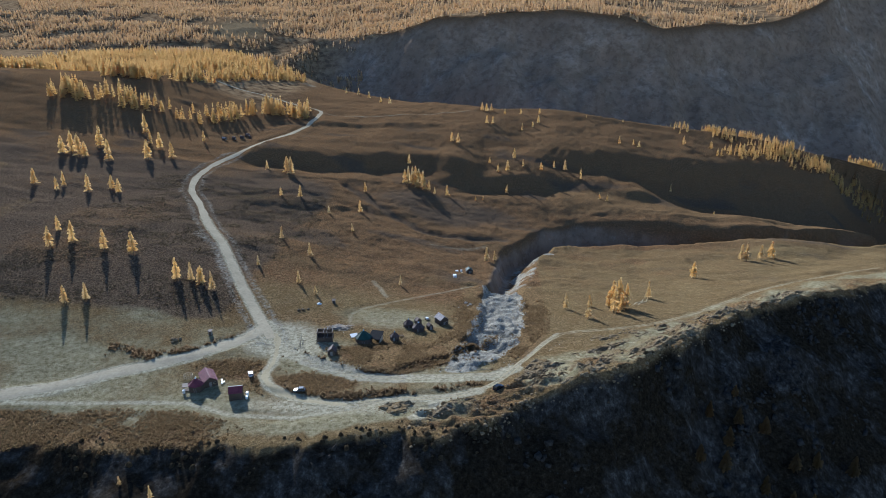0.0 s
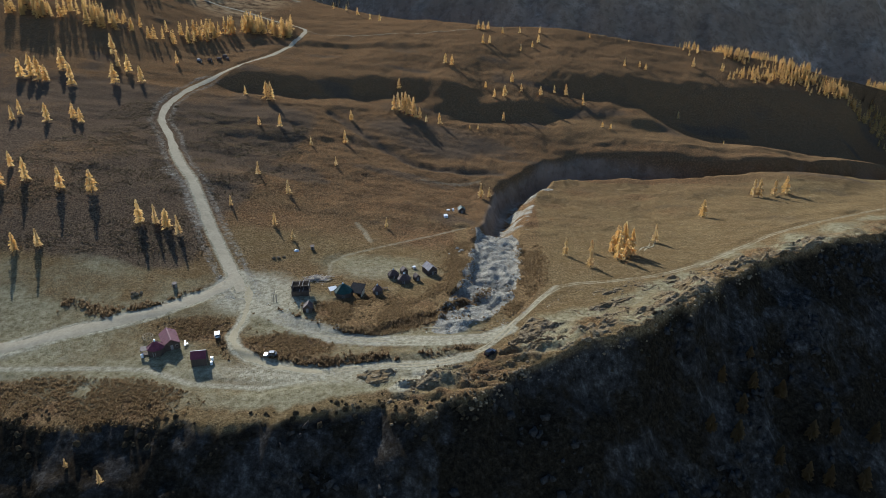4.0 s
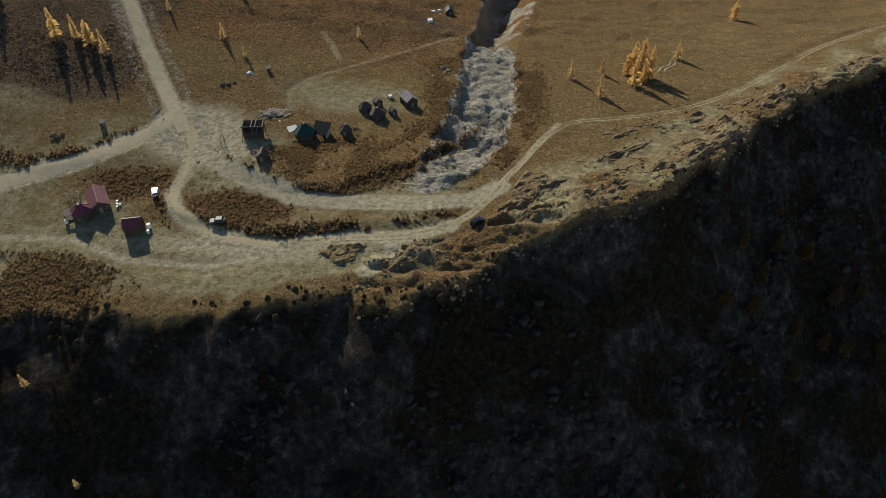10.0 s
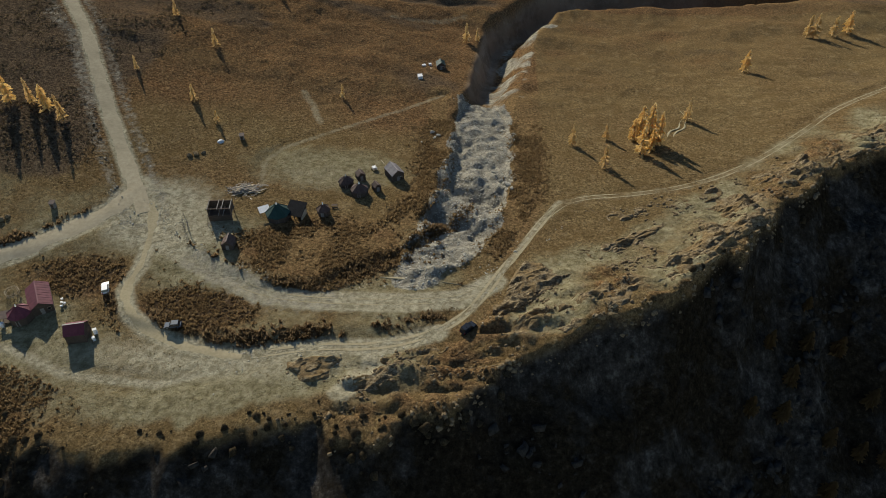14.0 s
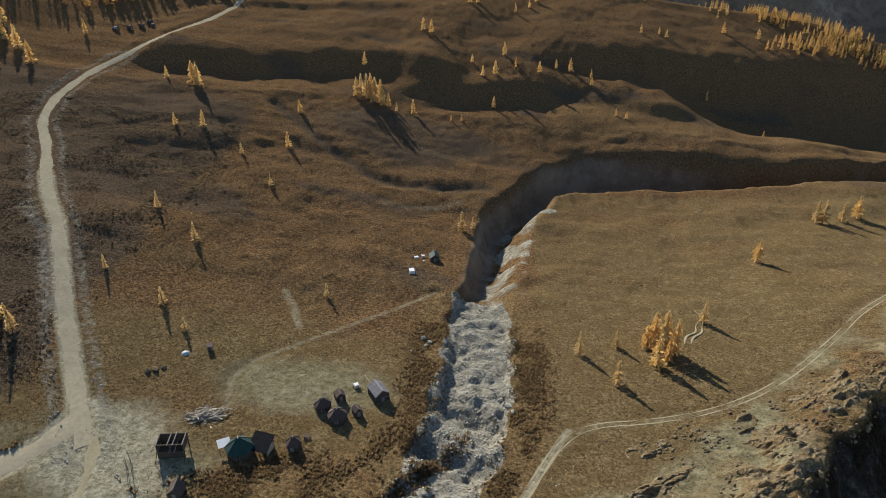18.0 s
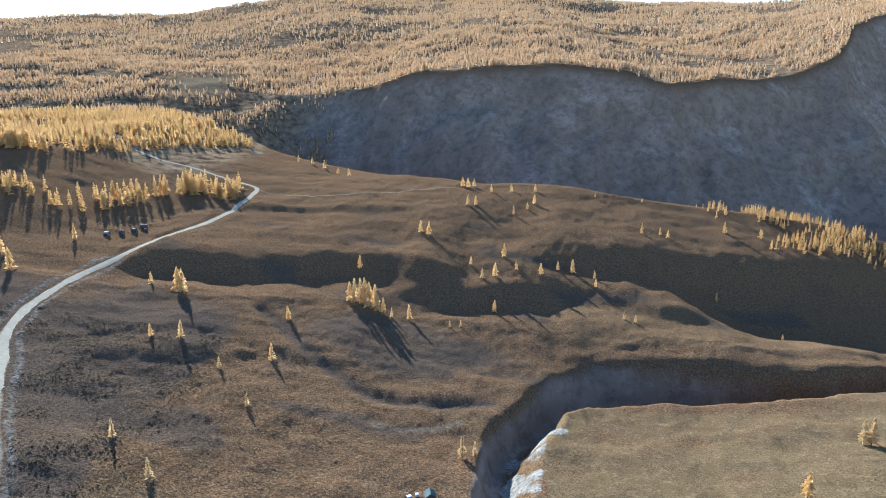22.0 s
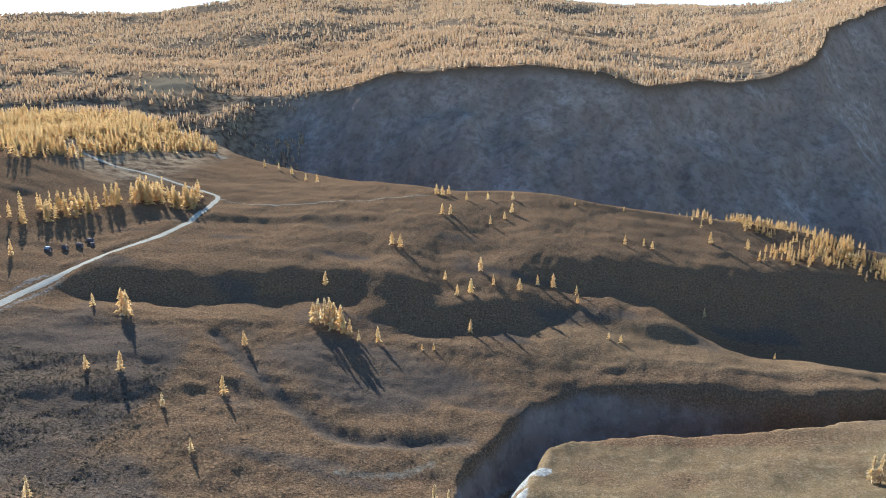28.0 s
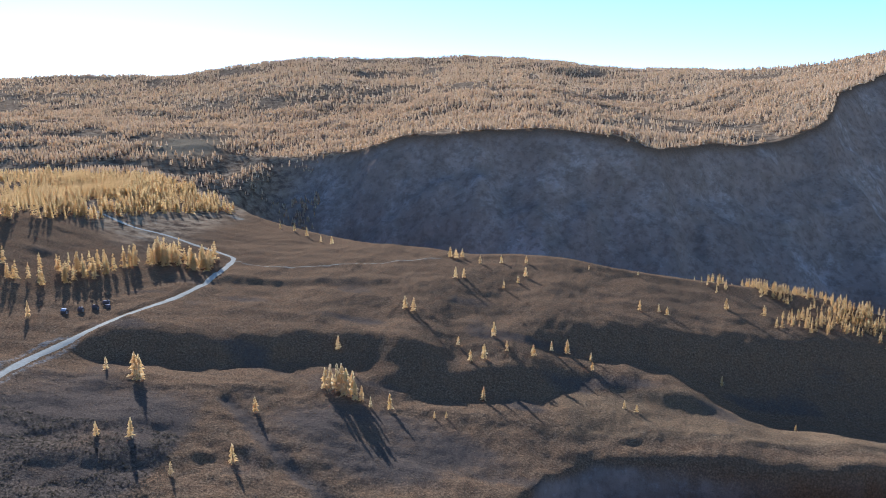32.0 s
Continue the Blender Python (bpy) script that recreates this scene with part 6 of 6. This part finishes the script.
# cabins at the edge of the wood
for k, (x, y, w, d) in enumerate([(-249, 375, 3.4, 2.4), (-243, 382, 2.6, 2.2), (-238, 389, 3.0, 2.2), (-237, 400, 3.6, 2.6), (-232, 393, 2.0, 1.8)]):
    hut(x, y, 70 + 10 * k, d, w, 1.9, 0.9, PLANK_DARK, GREY_ROOF if k == 0 else BROWN_ROOF, "low dark cabin at the edge of the wood", 0.25, 0, name="cabin", group="cabins by the wood", category="cabin")


def wheel_of(ob, x, y, r):
    tyre = bmesh.new()
    bmesh.ops.create_cone(tyre, cap_ends=True, segments=20, radius1=r, radius2=r, depth=0.22, matrix=pose(x, y, r, 0, 90, 0))
    bmesh.ops.bevel(tyre, geom=[e for e in tyre.edges if len(e.link_faces) == 2], offset=0.02, segments=1, affect="EDGES")
    w = part("wheel", tyre, RUBBER, ob)
    rim = bmesh.new()
    bmesh.ops.create_cone(rim, cap_ends=True, segments=14, radius1=r * 0.6, radius2=r * 0.5, depth=0.25, matrix=pose(x, y, r, 0, 90, 0))
    part("rim", rim, STEEL, w)


def car(x, y, turn, paint, label, long=4.3, wide=1.8, tall=1.6, boxy=0.5):
    """A parked car, its nose along +y."""
    ob = thing("car", x, y, turn, label, "car", "parked cars", sink=0.0)
    L, W = long / 2, wide / 2
    belt, top = tall * 0.58, tall
    side = [(-L, 0.42), (-L, belt - 0.04), (-L * 0.98, belt), (L * 0.42, belt), (L * 0.97, belt - 0.18), (L, belt - 0.3), (L, 0.40), (L * 0.9, 0.28), (-L * 0.92, 0.28)]
    bm = bmesh.new()
    a = [bm.verts.new((-W, py, pz)) for py, pz in side]
    b = [bm.verts.new((W, py, pz)) for py, pz in side]
    bm.faces.new(a)
    bm.faces.new(b[::-1])
    for k in range(len(side)):
        n = (k + 1) % len(side)
        bm.faces.new((a[k], b[k], b[n], a[n]))
    bmesh.ops.bevel(bm, geom=bm.edges[:], offset=0.05, segments=2, affect="EDGES")
    part("body", bm, paint, ob)
    rear, front, rf, rr = -L * (0.86 + 0.1 * boxy), L * 0.40, L * 0.12, -L * (0.62 + 0.25 * boxy)
    w2 = W * 0.82
    cab = solid([(-W * 0.96, rear, belt - 0.02), (W * 0.96, rear, belt - 0.02), (W * 0.96, front, belt - 0.02), (-W * 0.96, front, belt - 0.02), (-w2, rr, top - 0.05), (w2, rr, top - 0.05), (w2, rf, top - 0.05), (-w2, rf, top - 0.05)], [(0, 1, 5, 4), (1, 2, 6, 5), (2, 3, 7, 6), (3, 0, 4, 7), (4, 5, 6, 7)])
    part("windows", cab, GLASS, ob, "dark tinted windows")
    part("roof", block((-w2 - 0.02, w2 + 0.02, rr - 0.04, rf + 0.04, top - 0.06, top), bevel=0.025), paint, ob)
    for s in (-1, 1):
        part("pillar", beam((s * W * 0.965, rear * 0.5 + front * 0.5, belt), (s * (w2 + 0.01), rr * 0.5 + rf * 0.5, top - 0.04), 0.05, 5), paint, ob)
        part("mirror", block((s * (W + 0.1) - 0.09, s * (W + 0.1) + 0.09, front - 0.22, front - 0.1, belt, belt + 0.14), bevel=0.02), paint, ob)
        part("headlight", block((s * W * 0.7 - 0.18, s * W * 0.7 + 0.18, L - 0.04, L + 0.03, belt - 0.42, belt - 0.26), bevel=0.02), LAMP, ob)
        part("tail_light", block((s * W * 0.82 - 0.1, s * W * 0.82 + 0.1, -L - 0.03, -L + 0.04, belt - 0.3, belt - 0.06), bevel=0.02), RED_LAMP, ob)
        for py in (-L * 0.62, L * 0.64):
            wheel_of(ob, s * (W - 0.08), py, 0.33)
    part("bumper", block((-W * 0.92, W * 0.92, L - 0.06, L + 0.08, 0.34, 0.52), bevel=0.03), RUBBER, ob)
    part("bumper", block((-W * 0.92, W * 0.92, -L - 0.08, -L + 0.06, 0.34, 0.52), bevel=0.03), RUBBER, ob)


car(-95.9, 10.6, 24, WHITE, "white estate car parked beside the loop track", 4.3, 1.75, 1.55, 0.8)
car(-72.8, -1.6, 100, GREY_PAINT, "grey hatchback parked on the loop track", 4.1, 1.75, 1.5, 0.3)
car(0.3, 0.1, -40, DARK_PAINT, "dark off-road car parked on the cliff track", 4.3, 1.85, 1.85, 0.9)


def boulder(x, y, size, seed, label, material=None, group="boulders"):
    v, f = stone(seed)
    bm = solid([tuple(c * size * k for c, k in zip(p, (1, 1, 0.9))) for p in v], f)
    bmesh.ops.subdivide_edges(bm, edges=bm.edges[:], cuts=1, use_grid_fill=True, smooth=0.4)
    for q in bm.verts:
        q.co *= 1 + 0.12 * noise.noise(q.co * 1.7 / size)
    bmesh.ops.recalc_face_normals(bm, faces=bm.faces)
    me = bpy.data.meshes.new("boulder")
    bm.to_mesh(me)
    bm.free()
    me.materials.append(material or ROCK)
    ob = new("boulder", me)
    ob.matrix_basis = pose(x, y, float(height(x, y)) + size * 0.15, 0, 0, seed * 40)
    tagged(ob, label, "boulder", group)


for k, (x, y, s) in enumerate([(9.6, 68, 2.6), (7.6, 72.5, 1.7), (8.6, 70.4, 1.9), (10.8, 64.5, 1.5), (-10.6, 77, 1.8), (-15, 99, 1.6), (-17.5, 101, 1.9), (-16.2, 97, 1.2), (-20.5, 93.5, 1.0)]):
    boulder(x, y, s, 80 + k, "pale boulder at the edge of the rubble")
for k, (x, y, s) in enumerate([(-136.8, 33.4, 2.4), (-138.6, 34.2, 1.9), (-135.4, 34.6, 1.7), (-137.6, 31.9, 1.5), (-92.4, 72, 2.2), (-94.4, 71, 1.7), (-90.6, 73.2, 1.6)]):
    boulder(x, y, s, 90 + k, "grey boulder in a heap on the grass", OUTCROP)

# wheel ruts and footpaths
for line, shift in ((UPPER, 0.9), (UPPER, -0.9), (RIGHT, 0.9), (RIGHT, -0.9), (PALE[3:], 1.0), (PALE[3:], -1.0)):
    rut(line, shift, 0.75 if line is UPPER else 0.38, "worn pale wheel rut in the dusty ground")
for line in ([(-72, 69), (-75, 74), (-80, 82)], [(-50, 38), (-44, 27), (-40, 21), (-36, 12)], [(-24, 19), (-10, 18), (2, 16)], [(66, 104), (68, 110), (72, 112), (73, 118), (77, 124), (76, 130)], [(68, 104), (70, 109), (74, 112), (75, 118), (79, 124), (78, 130)], [(-64, 78), (-56, 74), (-50, 70)]):
    strip("footpath", line, 0.45, 0.07, TRACK, "narrow trodden footpath through dry grass", 0.8, "path")
